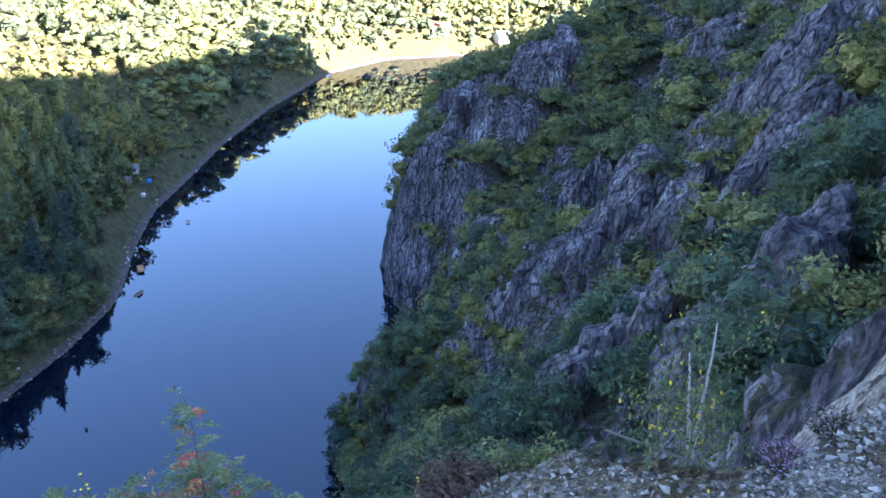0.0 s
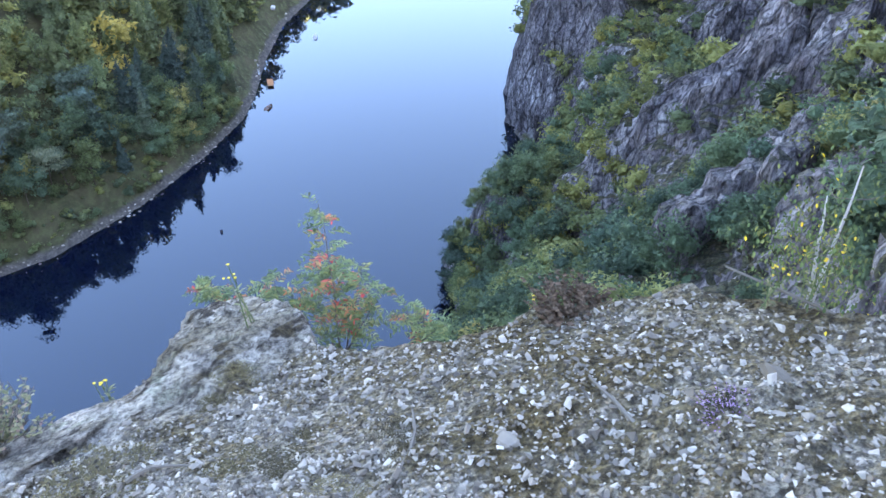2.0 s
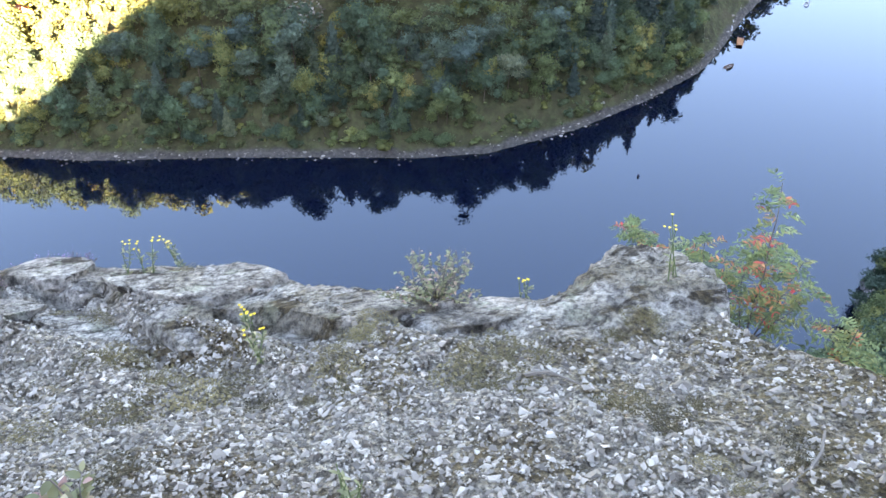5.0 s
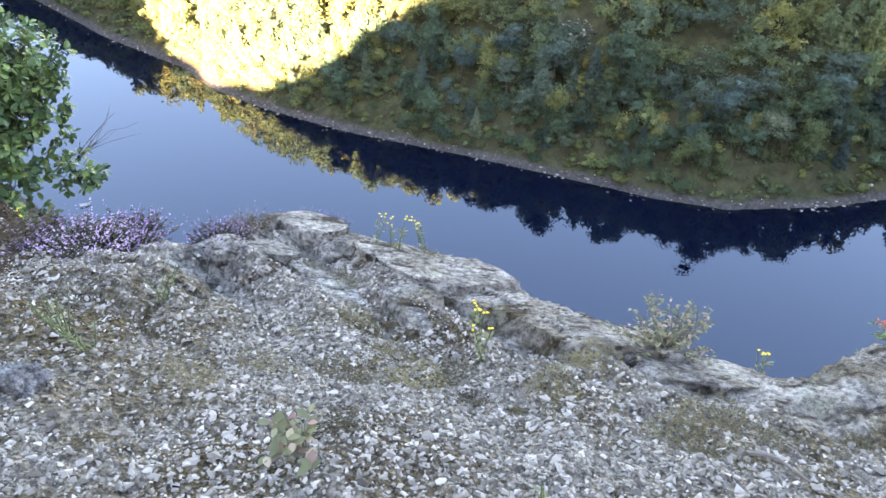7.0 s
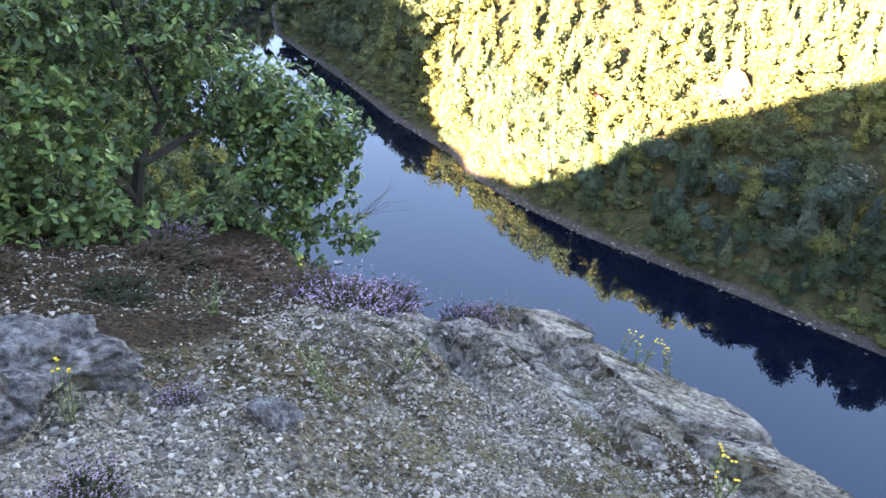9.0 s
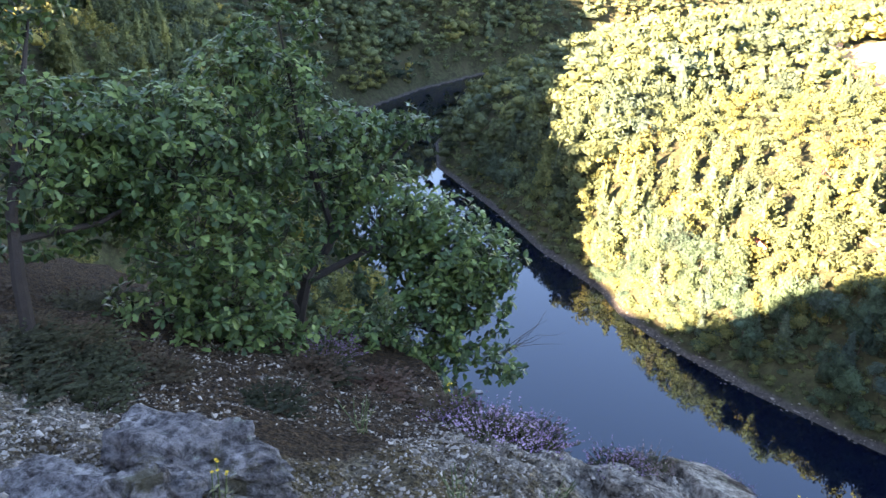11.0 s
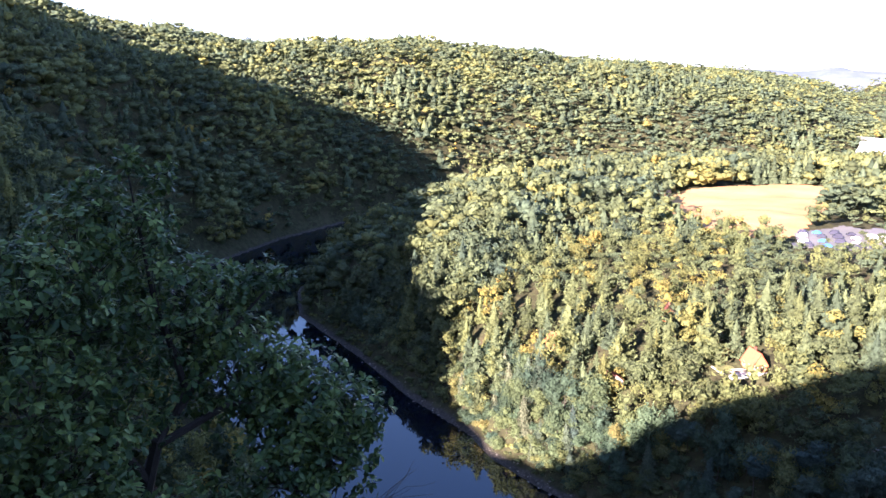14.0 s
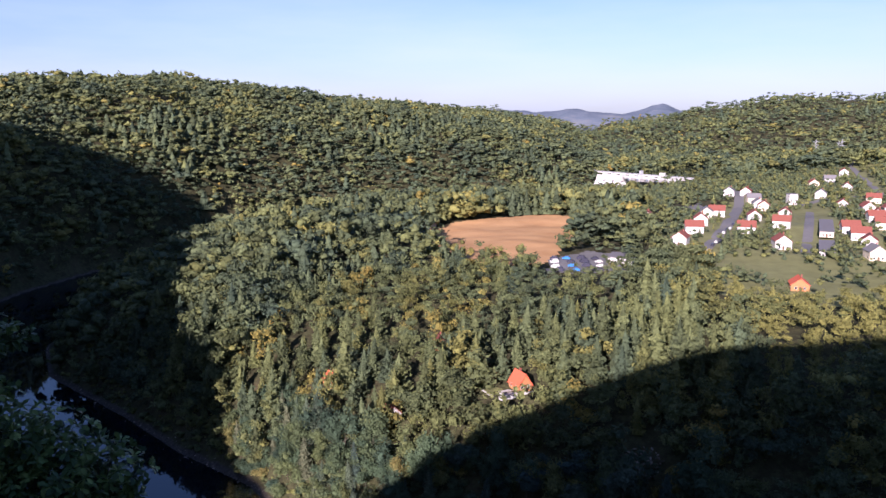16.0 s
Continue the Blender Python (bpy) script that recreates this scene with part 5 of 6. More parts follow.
def rowan(x, y, z, stems, seed, label, autumn=0.12):
    """A sapling with feathered leaves; stems: the tips of its shoots, from the root."""
    rng = np.random.default_rng(seed)
    ob = empty("rowan_sapling", pose(x, y, z))
    base, way, ups, size, hue = [], [], [], [], []
    for n, tip in enumerate(stems):
        tip = np.array(tip)
        long = float(np.linalg.norm(tip))
        spine = bent((0, 0, 0), tip, 0.03 * long, rng, 7)
        bm = bmesh.new()
        tube(bm, spine, 0.0045, 0.0014)
        part("trunk" if n == 0 else "stem", bm, M_STEM, ob)
        for k in range(int(50 * long / 0.6)):
            s = rng.uniform(0.1, 1) ** 0.8
            q = s * 5.999
            p = np.array(spine[int(q)]) * (1 - q % 1) + np.array(spine[int(q) + 1]) * (q % 1)
            a = k * 2.4 + rng.normal(0, 0.3)
            d = np.array([math.cos(a), math.sin(a), rng.uniform(0.1, 0.7)])
            reach = (0.105 if s < 0.75 else 0.07) * rng.uniform(0.6, 1.15)
            side = np.cross(d, (0, 0, 1))
            h = rng.uniform(0.86, 1.0) if rng.random() < autumn * (1.3 - 0.7 * s) else rng.uniform(0.0, 0.7)
            for j in range(6):
                q = p + d * reach * (0.2 + 0.8 * j / 5) - np.array([0, 0, 1]) * reach * 0.35 * (j / 5) ** 2
                for sign in (-1, 1):
                    base.append(q)
                    way.append(side * sign + d * 0.6 + rng.normal(0, 0.18, 3))
                    ups.append(np.array((0, 0, 1)) + rng.normal(0, 0.35, 3))
                    size.append(0.026 * rng.uniform(0.7, 1.15))
                    hue.append(min(1, max(0, h + rng.normal(0, 0.06))))
    leaf_object("foliage", M_ROWAN, ob, base, way, ups, size, LEAFLET, np.array(hue))
    return tagged(ob, label, "rowan", "rowan saplings")


rowan(2.046, 1.583, 127.66, [(0.01, 0.07, 0.74), (0.11, -0.13, 0.36), (0.02, 0.1, 0.42), (0.06, -0.08, 0.5)], 2, "young rowan sapling with feathered leaves turning red")
rowan(2.0, 1.82, 127.72, [(-0.02, 0.02, 0.3), (0.0, 0.1, 0.24), (0.0, -0.08, 0.26)], 4, "low rowan shoots with reddish tips behind a rock", 0.2)
rowan(2.0, 2.2, 127.5, [(0.0, 0.02, 0.33), (0.03, 0.11, 0.24), (0.0, -0.08, 0.28)], 6, "low rowan bush with red-tinged leaves behind a rock", 0.22)
rowan(2.17, 1.28, 127.82, [(0.02, 0.0, 0.16), (0.02, -0.1, 0.12), (0.03, 0.1, 0.13)], 8, "low rowan shoot with reddish leaves at the rim", 0.15)


def birch(x, y, z, tall, seed, label):
    rng = np.random.default_rng(seed)
    ob = empty("birch_sapling", pose(x, y, z))
    fork = np.array((0.0, 0.01, 0.2)) * tall
    tops = [np.array((0.02, 0.02, 0.92)) * tall, np.array((-0.02, 0.1, 0.78)) * tall]
    base, way, size, hue = [], [], [], []

    def twig(name, start, tip, r0, r1, many, first):
        path = bent(start, tip, (0.03 if name == "branch" else 0.012) * tall, rng, 6)
        bm = bmesh.new()
        tube(bm, path, r0, r1)
        part(name, bm, M_STEM if name == "branch" else M_WHITEBARK, ob)
        for j in range(many):
            q = rng.uniform(first, 1) * 4.999
            p = np.array(path[int(q)]) * (1 - q % 1) + np.array(path[int(q) + 1]) * (q % 1) + rng.normal(0, 0.035, 3) * (1, 1, 1.4)
            base.append(p)
            b = rng.uniform(0, 2 * math.pi)
            way.append((math.cos(b), math.sin(b), -0.9))
            size.append(rng.uniform(0.009, 0.015))
            hue.append(1.0 if rng.random() < 0.02 else rng.uniform(0, 0.85))
        return path

    twig("trunk", (0, 0, 0), fork, 0.011, 0.009, 0, 0)
    stems = [twig("stem", fork, top, 0.0075, 0.0018, 60, 0.45) for top in tops]
    for k in range(13):
        stem = stems[k % 2]
        start = np.array(stem[1 + int(rng.integers(0, 4))])
        a = rng.uniform(0, 2 * math.pi)
        reach = rng.uniform(0.12, 0.27) * tall
        twig("branch", start, start + np.array((math.cos(a) * reach * 0.8, math.sin(a) * reach, rng.uniform(-0.06, 0.14) * tall)), 0.0015, 0.0007, 120, 0.3)
    n = len(base)
    leaf_object("foliage", M_BIRCHLEAF, ob, base, way, np.tile((0.3, 0.2, 1.0), (n, 1)), size, PLAIN_LEAF, np.array(hue))
    return tagged(ob, label, "birch")


birch(2.02, 0.04, 128.55, 0.6, 5, "thin white-stemmed birch sapling with sparse leaves")
birch(2.95, -0.8, 128.0, 0.5, 9, "birch sapling with browning leaves at the rim")

# fallen sticks
for x, y, turn, length in ((1.96, 0.02, 80, 0.5), (1.2, 0.75, 20, 0.22), (0.95, 1.3, -40, 0.16), (1.45, 0.35, 60, 0.2)):
    bm = bmesh.new()
    tube(bm, bent((-length / 2, 0, 0), (length / 2, 0, 0), 0.012, NEAR), 0.007, 0.003)
    ob = part("stick", bm, M_STEM)
    ob.matrix_basis = pose(x, y, height_at(x, y) + 0.012, 0, 0, turn)
    tagged(ob, "fallen grey twig lying on the gravel", "twig", "fallen twigs")


# the oaks
M_OAKBARK = plain("dark oak bark", (0.05, 0.04, 0.032), 0.95, 0.4, 14.0, bump=0.006)
def oak(root, lobes, limbs, density, seed, label):
    rng = np.random.default_rng(seed)
    ob = empty("oak", pose(*root))
    root = np.array(root)
    for n, (path, r0, r1) in enumerate(limbs):
        bm = bmesh.new()
        tube(bm, [np.array(p) - root for p in path], r0, r1, 7)
        part("trunk" if n == 0 else "limb", bm, M_OAKBARK, ob)
    base, way, size, hue = [], [], [], []
    twigs = bmesh.new()
    for cx_, cy_, cz_, r in lobes:
        count = int(density * (r / 0.4) ** 2) + 5
        for k in range(count):
            d = rng.normal(0, 1, 3)
            d /= np.linalg.norm(d)
            c = np.array((cx_, cy_, cz_)) - root + d * r * rng.uniform(0.45, 1.05) * (1, 1, 0.9)
            if k % 5 == 0:
                tube(twigs, bent(c - d * r * 0.5 - (0, 0, r * 0.15), c, 0.02, rng, 3), 0.004, 0.0015, 3)
            # rosettes on a lobe's upper half take a paler green
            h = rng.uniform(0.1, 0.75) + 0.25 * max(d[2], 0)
            for j in range(7):
                a = j * 2 * math.pi / 7 + rng.normal(0, 0.25)
                s = np.cross(d, (0.3, 0.2, 1.0))
                s /= np.linalg.norm(s) + 1e-9
                t = np.cross(d, s)
                w = s * math.cos(a) + t * math.sin(a) + d * rng.uniform(0.1, 0.7)
                base.append(c + w * 0.008)
                way.append(w)
                size.append(rng.uniform(0.034, 0.058))
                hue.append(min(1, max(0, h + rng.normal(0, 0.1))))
    tagged(part("branchwork", twigs, M_OAKBARK, ob), kind="stuff")
    n = len(base)
    up = np.tile((0.0, 0.0, 1.0), (n, 1)) + rng.normal(0, 0.35, (n, 3))
    single = np.zeros(n, bool)
    single[rng.choice(n, 150, replace=False)] = True
    base, way, size, hue = np.array(base), np.array(way), np.array(size), np.array(hue)
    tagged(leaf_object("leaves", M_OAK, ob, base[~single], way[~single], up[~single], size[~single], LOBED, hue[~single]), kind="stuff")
    for k in np.nonzero(single)[0]:
        leaf_object("leaf", M_OAK, ob, base[k : k + 1], way[k : k + 1], up[k : k + 1], size[k : k + 1], LOBED, hue[k : k + 1])
    return tagged(ob, label, "oak", "oaks at the rim")


oak(
    (-2.78, 3.6, 127.2),
    [(-3.2, 3.75, 128.98, 0.5), (-2.86, 3.91, 128.65, 0.48), (-2.73, 4.28, 128.74, 0.26), (-2.53, 4.43, 128.80, 0.15), (-2.37, 4.38, 128.81, 0.09), (-2.55, 4.12, 128.31, 0.42), (-2.16, 4.26, 128.13, 0.38),
     (-1.94, 4.11, 127.85, 0.3), (-2.09, 3.87, 127.79, 0.34), (-2.42, 3.5, 127.74, 0.25), (-2.75, 2.96, 128.22, 0.36), (-2.78, 3.44, 128.34, 0.27), (-1.65, 3.95, 127.59, 0.14), (-2.6, 3.0, 127.98, 0.3), (-3.0, 2.75, 128.15, 0.3), (-1.95, 3.7, 127.6, 0.25), (-3.16, 3.85, 129.37, 0.17),
     (-2.91, 4.05, 129.46, 0.11), (-3.02, 3.91, 129.14, 0.26), (-3.05, 3.97, 129.56, 0.08), (-2.1, 4.08, 127.95, 0.36), (-1.86, 4.18, 128.08, 0.26), (-2.35, 4.2, 128.2, 0.3)],
    [([(-2.78, 3.6, 127.2), (-2.76, 3.5, 127.8), (-2.69, 3.55, 128.1), (-2.64, 3.78, 128.3)], 0.05, 0.025), ([(-2.69, 3.55, 128.08), (-2.45, 3.9, 128.2), (-2.1, 4.2, 128.1)], 0.025, 0.008),
     ([(-2.74, 3.5, 127.9), (-2.85, 3.3, 128.3), (-3.1, 3.4, 128.8)], 0.03, 0.01), ([(-2.64, 3.78, 128.3), (-2.9, 3.9, 128.8), (-3.03, 3.95, 129.5)], 0.022, 0.004), ([(-2.66, 3.7, 128.2), (-2.6, 4.1, 128.5), (-2.4, 4.38, 128.8)], 0.02, 0.005)],
    235, 3, "low spreading oak with dense lobed green leaves",
)
oak(
    (-3.12, 2.12, 128.3),
    [(-3.38, 2.82, 128.84, 0.4), (-3.16, 3.14, 128.85, 0.5), (-2.89, 2.97, 128.5, 0.38), (-3.55, 2.98, 128.8, 0.36), (-3.42, 2.53, 129.0, 0.5), (-3.74, 2.82, 129.75, 0.3), (-3.44, 3.01, 128.95, 0.42), (-3.9, 2.5, 129.5, 0.4)],
    [([(-3.1, 2.1, 128.2), (-3.16, 2.16, 128.6), (-3.24, 2.25, 128.85), (-3.4, 2.5, 129.2)], 0.035, 0.02), ([(-3.2, 2.22, 128.75), (-3.15, 2.6, 128.7), (-3.14, 2.98, 128.75)], 0.018, 0.008), ([(-3.4, 2.5, 129.2), (-3.6, 2.8, 129.6)], 0.02, 0.006)],
    215, 4, "oak with a dark slender trunk and dense leaves",
)
# a bare twig over the drop
bare = empty("bare_branch", pose(-1.7, 4.1, 127.55))
for k in range(7):
    bm = bmesh.new()
    tube(bm, bent((0, 0, 0), (0.27 + NEAR.normal(0, 0.06), 0.15 + NEAR.normal(0, 0.06), 0.17 + NEAR.normal(0, 0.07)), 0.03, NEAR, 5), 0.003, 0.001, 3)
    part("twig", bm, M_STEM, bare)
tagged(bare, "leafless dark branch reaching over the water", "branch")


# ---- the valley: field, village, dam, boats ----
def ground_at(x, y):
    return float(terrain(np.array([x]), np.array([y]))[0])


def field_material():
    s = Nodes("ploughed stubble field", 0.95, 0.1)
    rows = s.add("TexWave", Vector=s.add("Mapping", Vector=s.place(), Rotation=(0, 0, 1.15)).outputs[0], Scale=0.22, Distortion=2.5, Detail=3.0).outputs["Fac"]
    c = s.ramp(s.noise(0.05, 6), (0.3, (0.44, 0.235, 0.09)), (0.7, (0.60, 0.36, 0.155)))
    c = s.mix(s.math("MULTIPLY", rows, 0.35), c, (0.60, 0.39, 0.19))
    c = s.mix(s.math("MULTIPLY", s.noise(1.5, 5), 0.4), c, (0.34, 0.20, 0.11))
    return s.colour(c)


M_FIELD = field_material()
M_ASPHALT = plain("worn asphalt", (0.17, 0.165, 0.16), 0.9, 0.25, 0.3)
M_LAWN = plain("mown meadow grass", (0.18, 0.185, 0.07), 0.95, 0.45, 0.12)
M_WHITE = plain("white render", (0.52, 0.50, 0.465), 0.85, 0.1, 0.5)
M_CREAM = plain("cream render", (0.62, 0.54, 0.40), 0.85, 0.1, 0.5)
M_TIMBER = plain("orange-brown timber", (0.42, 0.19, 0.075), 0.8, 0.25, 1.5)
M_REDROOF = plain("red roof tiles", (0.24, 0.08, 0.055), 0.75, 0.25, 1.2)
M_ORANGEROOF = plain("bright orange-red roof tiles", (0.60, 0.13, 0.06), 0.7, 0.2, 1.2)
M_GREYROOF = plain("weathered grey roof", (0.19, 0.18, 0.18), 0.8, 0.25, 1.2)
M_GLASS = plain("dark window glass", (0.03, 0.035, 0.045), 0.12, 0.2, 3.0)
M_DOOR = plain("dark painted door", (0.14, 0.08, 0.05), 0.6, 0.2, 3.0)
M_CONCRETE = plain("pale dam concrete", (0.50, 0.485, 0.455), 0.9, 0.14, 0.06)
M_STEEL = plain("grey painted steel", (0.45, 0.46, 0.47), 0.5, 0.15, 2.0, 0.3)
M_BLUE = plain("blue plastic sheet", (0.05, 0.22, 0.55), 0.5, 0.2, 2.0)
M_CARRED = plain("dark car paint", (0.05, 0.05, 0.07), 0.25, 0.1, 2.0)


def box(bm, size, centre, bevel=0.0):
    made = bmesh.ops.create_cube(bm, size=1.0)
    for v in made["verts"]:
        v.co = Vector((v.co.x * size[0] + centre[0], v.co.y * size[1] + centre[1], v.co.z * size[2] + centre[2]))
    if bevel:
        edges = list({e for v in made["verts"] for e in v.link_edges})
        bmesh.ops.bevel(bm, geom=edges, offset=bevel, segments=1, affect="EDGES")


def boxed(name, size, centre, material, parent, label="", bevel=0.0):
    bm = bmesh.new()
    box(bm, size, centre, bevel)
    return part(name, bm, material, parent, label)


def house(x, y, turn, w, d, eave, ridge, wall, roof, label, name="house", flat=False, z=None):
    """Walls with gables, two roof slabs with eaves, chimney, windows with frames, a door."""
    ob = empty(name, pose(x, y, (ground_at(x, y) if z is None else z) - 0.2, 0, 0, turn))
    bm = bmesh.new()
    if flat:
        box(bm, (w, d, eave), (0, 0, eave / 2))
    else:
        a = [bm.verts.new(p) for p in ((-w / 2, -d / 2, 0), (w / 2, -d / 2, 0), (w / 2, -d / 2, eave), (0, -d / 2, ridge), (-w / 2, -d / 2, eave))]
        b = [bm.verts.new((v.co.x, d / 2, v.co.z)) for v in a]
        bm.faces.new(a), bm.faces.new(b[::-1])
        for k in range(5):
            bm.faces.new((a[k], b[k], b[(k + 1) % 5], a[(k + 1) % 5])) if k != 0 else None
        bmesh.ops.recalc_face_normals(bm, faces=bm.faces)
    part("wall", bm, wall, ob)
    if flat:
        boxed("roof", (w + 0.6, d + 0.6, 0.35), (0, 0, eave + 0.18), roof, ob)
    else:
        run = math.hypot(w / 2, ridge - eave)
        slope = math.atan2(ridge - eave, w / 2)
        for side in (-1, 1):
            bm = bmesh.new()
            box(bm, (run + 0.6, d + 0.9, 0.22), (0, 0, 0))
            bmesh.ops.rotate(bm, verts=bm.verts, cent=(0, 0, 0), matrix=Matrix.Rotation(side * slope, 3, "Y"))
            bmesh.ops.translate(bm, verts=bm.verts, vec=(side * (w / 4 + 0.12), 0, (eave + ridge) / 2 + 0.08))
            part("roof", bm, roof, ob)
        boxed("chimney", (0.6, 0.6, 1.5), (w * 0.14, d * 0.2, ridge + 0.25), M_REDROOF, ob)
    rows = max(1, int(eave // 2.7))
    for row in range(rows):
        for k in (-1, 1):
            for side in (-1, 1):
                window = boxed("window", (1.1, 0.08, 1.3), (k * w * 0.24, side * (d / 2 + 0.02), 1.6 + 2.7 * row), M_WHITE, ob)
                boxed("pane", (0.9, 0.06, 1.1), (k * w * 0.24, side * (d / 2 + 0.045), 1.6 + 2.7 * row), M_GLASS, window)
            for side in (-1, 1):
                window = boxed("window", (0.08, 1.1, 1.3), (side * (w / 2 + 0.02), k * d * 0.25, 1.6 + 2.7 * row), M_WHITE, ob)
                boxed("pane", (0.06, 0.9, 1.1), (side * (w / 2 + 0.045), k * d * 0.25, 1.6 + 2.7 * row), M_GLASS, window)
    boxed("door", (1.1, 0.1, 2.1), (0, -d / 2 - 0.04, 1.25), M_DOOR, ob)
    return tagged(ob, label, "house", "village houses")


def draped(name, ring, material, label, category, lift=0.35, cell=6.0):
    """A patch of ground laid over the terrain inside a ring."""
    xs, ys = [p[0] for p in ring], [p[1] for p in ring]
    gx_, gy_ = np.meshgrid(np.arange(min(xs), max(xs) + cell, cell), np.arange(min(ys), max(ys) + cell, cell), indexing="ij")
    z = terrain(gx_, gy_) + lift
    n, m = gx_.shape
    i, j = np.meshgrid(np.arange(n - 1), np.arange(m - 1), indexing="ij")
    k = (i * m + j).ravel()
    f = np.stack([k, k + m, k + m + 1, k + 1], 1)
    ok = inside(gx_.ravel()[f].mean(1), gy_.ravel()[f].mean(1), ring)
    ob = part(name, mesh_np(name, np.stack([gx_, gy_, z], -1).reshape(-1, 3), f[ok], True), material)
    return tagged(ob, label, category, kind="structure")


def strip(name, line, width, material, label, lift=0.45):
    pts = []
    for (ax, ay), (bx_, by_) in zip(line[:-1], line[1:]):
        n = max(2, int(math.hypot(bx_ - ax, by_ - ay) / 6))
        pts += [(ax + (bx_ - ax) * k / n, ay + (by_ - ay) * k / n) for k in range(n)]
    pts.append(line[-1])
    p = np.array(pts)
    t = np.gradient(p, axis=0)
    t /= np.linalg.norm(t, axis=1, keepdims=True)
    s = np.stack([-t[:, 1], t[:, 0]], 1) * width / 2
    both = np.stack([p - s, p + s], 1).reshape(-1, 2)
    z = np.repeat(terrain(p[:, 0], p[:, 1]), 2) + lift
    k = np.arange(0, 2 * len(p) - 2, 2)
    ob = part(name, mesh_np(name, np.c_[both, z], np.stack([k, k + 1, k + 3, k + 2], 1), True), material)
    return tagged(ob, label, "road", kind="structure")


draped("field", FIELD_RING, M_FIELD, "reddish-tan ploughed field among woods", "field", 0.5, 3.0)
draped("meadow", [(100, 380), (130, 338), (238, 336), (290, 372), (470, 640), (570, 1020), (430, 1000), (330, 800), (140, 520)], M_LAWN, "green meadows and gardens round the village", "meadow", 0.25, 8.0)
draped("yard", [(52, 386), (88, 380), (104, 420), (80, 440), (56, 420)], M_ASPHALT, "grey gravel yard with parked vehicles", "yard", 0.5, 3.0)
draped("car_park", [(190, 582), (207, 606), (222, 684), (200, 650)], M_ASPHALT, "empty grey car park by the village road", "car park", 0.5, 4.0)
strip("road", [(112, 362), (119, 380), (148, 446), (175, 496), (195, 538), (219, 594), (248, 661), (285, 760)], 8.0, M_ASPHALT, "straight village road of worn grey asphalt")
strip("road", [(289, 649), (345, 690), (381, 681), (432, 812), (470, 917), (560, 1060)], 6.0, M_ASPHALT, "narrow road climbing behind the village")
strip("road", [(205, 441), (249, 534), (289, 620)], 6.0, M_ASPHALT, "side lane between village houses")

ROOFS = {"r": (M_REDROOF, "red"), "g": (M_GREYROOF, "grey"), "o": (M_ORANGEROOF, "bright red")}
for n, (x, y, kind) in enumerate((
    (143, 472, "r"), (161, 504, "r"), (177, 541, "r"), (193, 577, "g"), (206, 592, "r"), (257, 710, "g"), (271, 707, "r"), (265, 674, "g"), (260, 651, "g"), (222, 562, "r"), (195, 505, "r"),
    (258, 634, "r"), (251, 578, "r"), (225, 522, "r"), (195, 451, "r"), (360, 770, "r"), (388, 795, "g"), (433, 858, "r"), (324, 640, "r"), (352, 645, "r"), (317, 574, "r"), (325, 604, "r"),
    (262, 505, "r"), (167, 364, "o"), (151, 584, "r"), (259, 486, "r"), (256, 470, "r"), (238, 430, "g"), (300, 545, "r"), (340, 600, "r"), (345, 560, "r"), (292, 520, "r"), (375, 735, "r"), (330, 690, "g"),
)):
    roof, word = ROOFS[kind]
    small = kind == "o" or n in (24, 18)
    house(x, y, -18 + 90 * (n % 3 == 1) + (n * 37 % 20) - 10, 8 if small else 9, 9.5 if small else 11, 3.0 if small else 5.0, 6.0 if small else 8.4, M_TIMBER if kind == "o" else M_CREAM if n % 4 == 3 else M_WHITE, roof,
          f"{'orange timber' if kind == 'o' else 'cream' if n % 4 == 3 else 'white'} village house with a {word} tiled roof")
house(94, 411, -20, 12, 16, 4.0, 4.5, M_WHITE, M_GREYROOF, "low white workshop with a flat grey roof", "workshop", True)
house(221, 450, -25, 8, 44, 3.4, 4.0, M_WHITE, M_GREYROOF, "long row of white garages with grey roof", "workshop", True)
house(251, 514, -25, 8, 62, 3.4, 4.0, M_CREAM, M_GREYROOF, "long low building with dark grey roof", "workshop", True)
house(293, 663, 0, 7, 7, 9, 10, M_WHITE, M_GREYROOF, "tall narrow white tower-like building", "tower", True)
house(-10, 568, 10, 8, 10, 4.0, 6.5, M_WHITE, M_GREYROOF, "small white house at the field's edge", "house")

# the cottage in the wood, with terrace, and small cabins
house(26, 259, 25, 5.4, 6.6, 1.8, 5.9, M_TIMBER, M_ORANGEROOF, "steep-roofed orange timber cottage in a clearing", "cottage")
terrace = empty("terrace", pose(20.5, 257, ground_at(20.5, 257) + 0.1, 0, 0, 25))
boxed("deck", (9, 5, 0.5), (2.6, -1.2, 0.6), M_WHITE, terrace, "pale stone terrace")
boxed("retaining_wall", (13, 0.4, 1.5), (2, -4.0, 0.3), M_WHITE, terrace, "white garden wall")
boxed("lawn", (6, 4.4, 0.12), (-2.6, 3.4, 0.9), M_LAWN, terrace, "small bright lawn")
boxed("path", (1.2, 7, 0.2), (-5.6, 1.5, 0.7), M_WHITE, terrace, "pale paved path")
for k in range(5):
    boxed("slab", (1.5, 1.5, 0.06), (-0.4 + 1.6 * k, -1.2 + 0.1 * (k % 2), 0.88), M_STONE, terrace, bevel=0.02)
tagged(terrace, "pale walled terrace and lawn beside the cottage", "terrace")
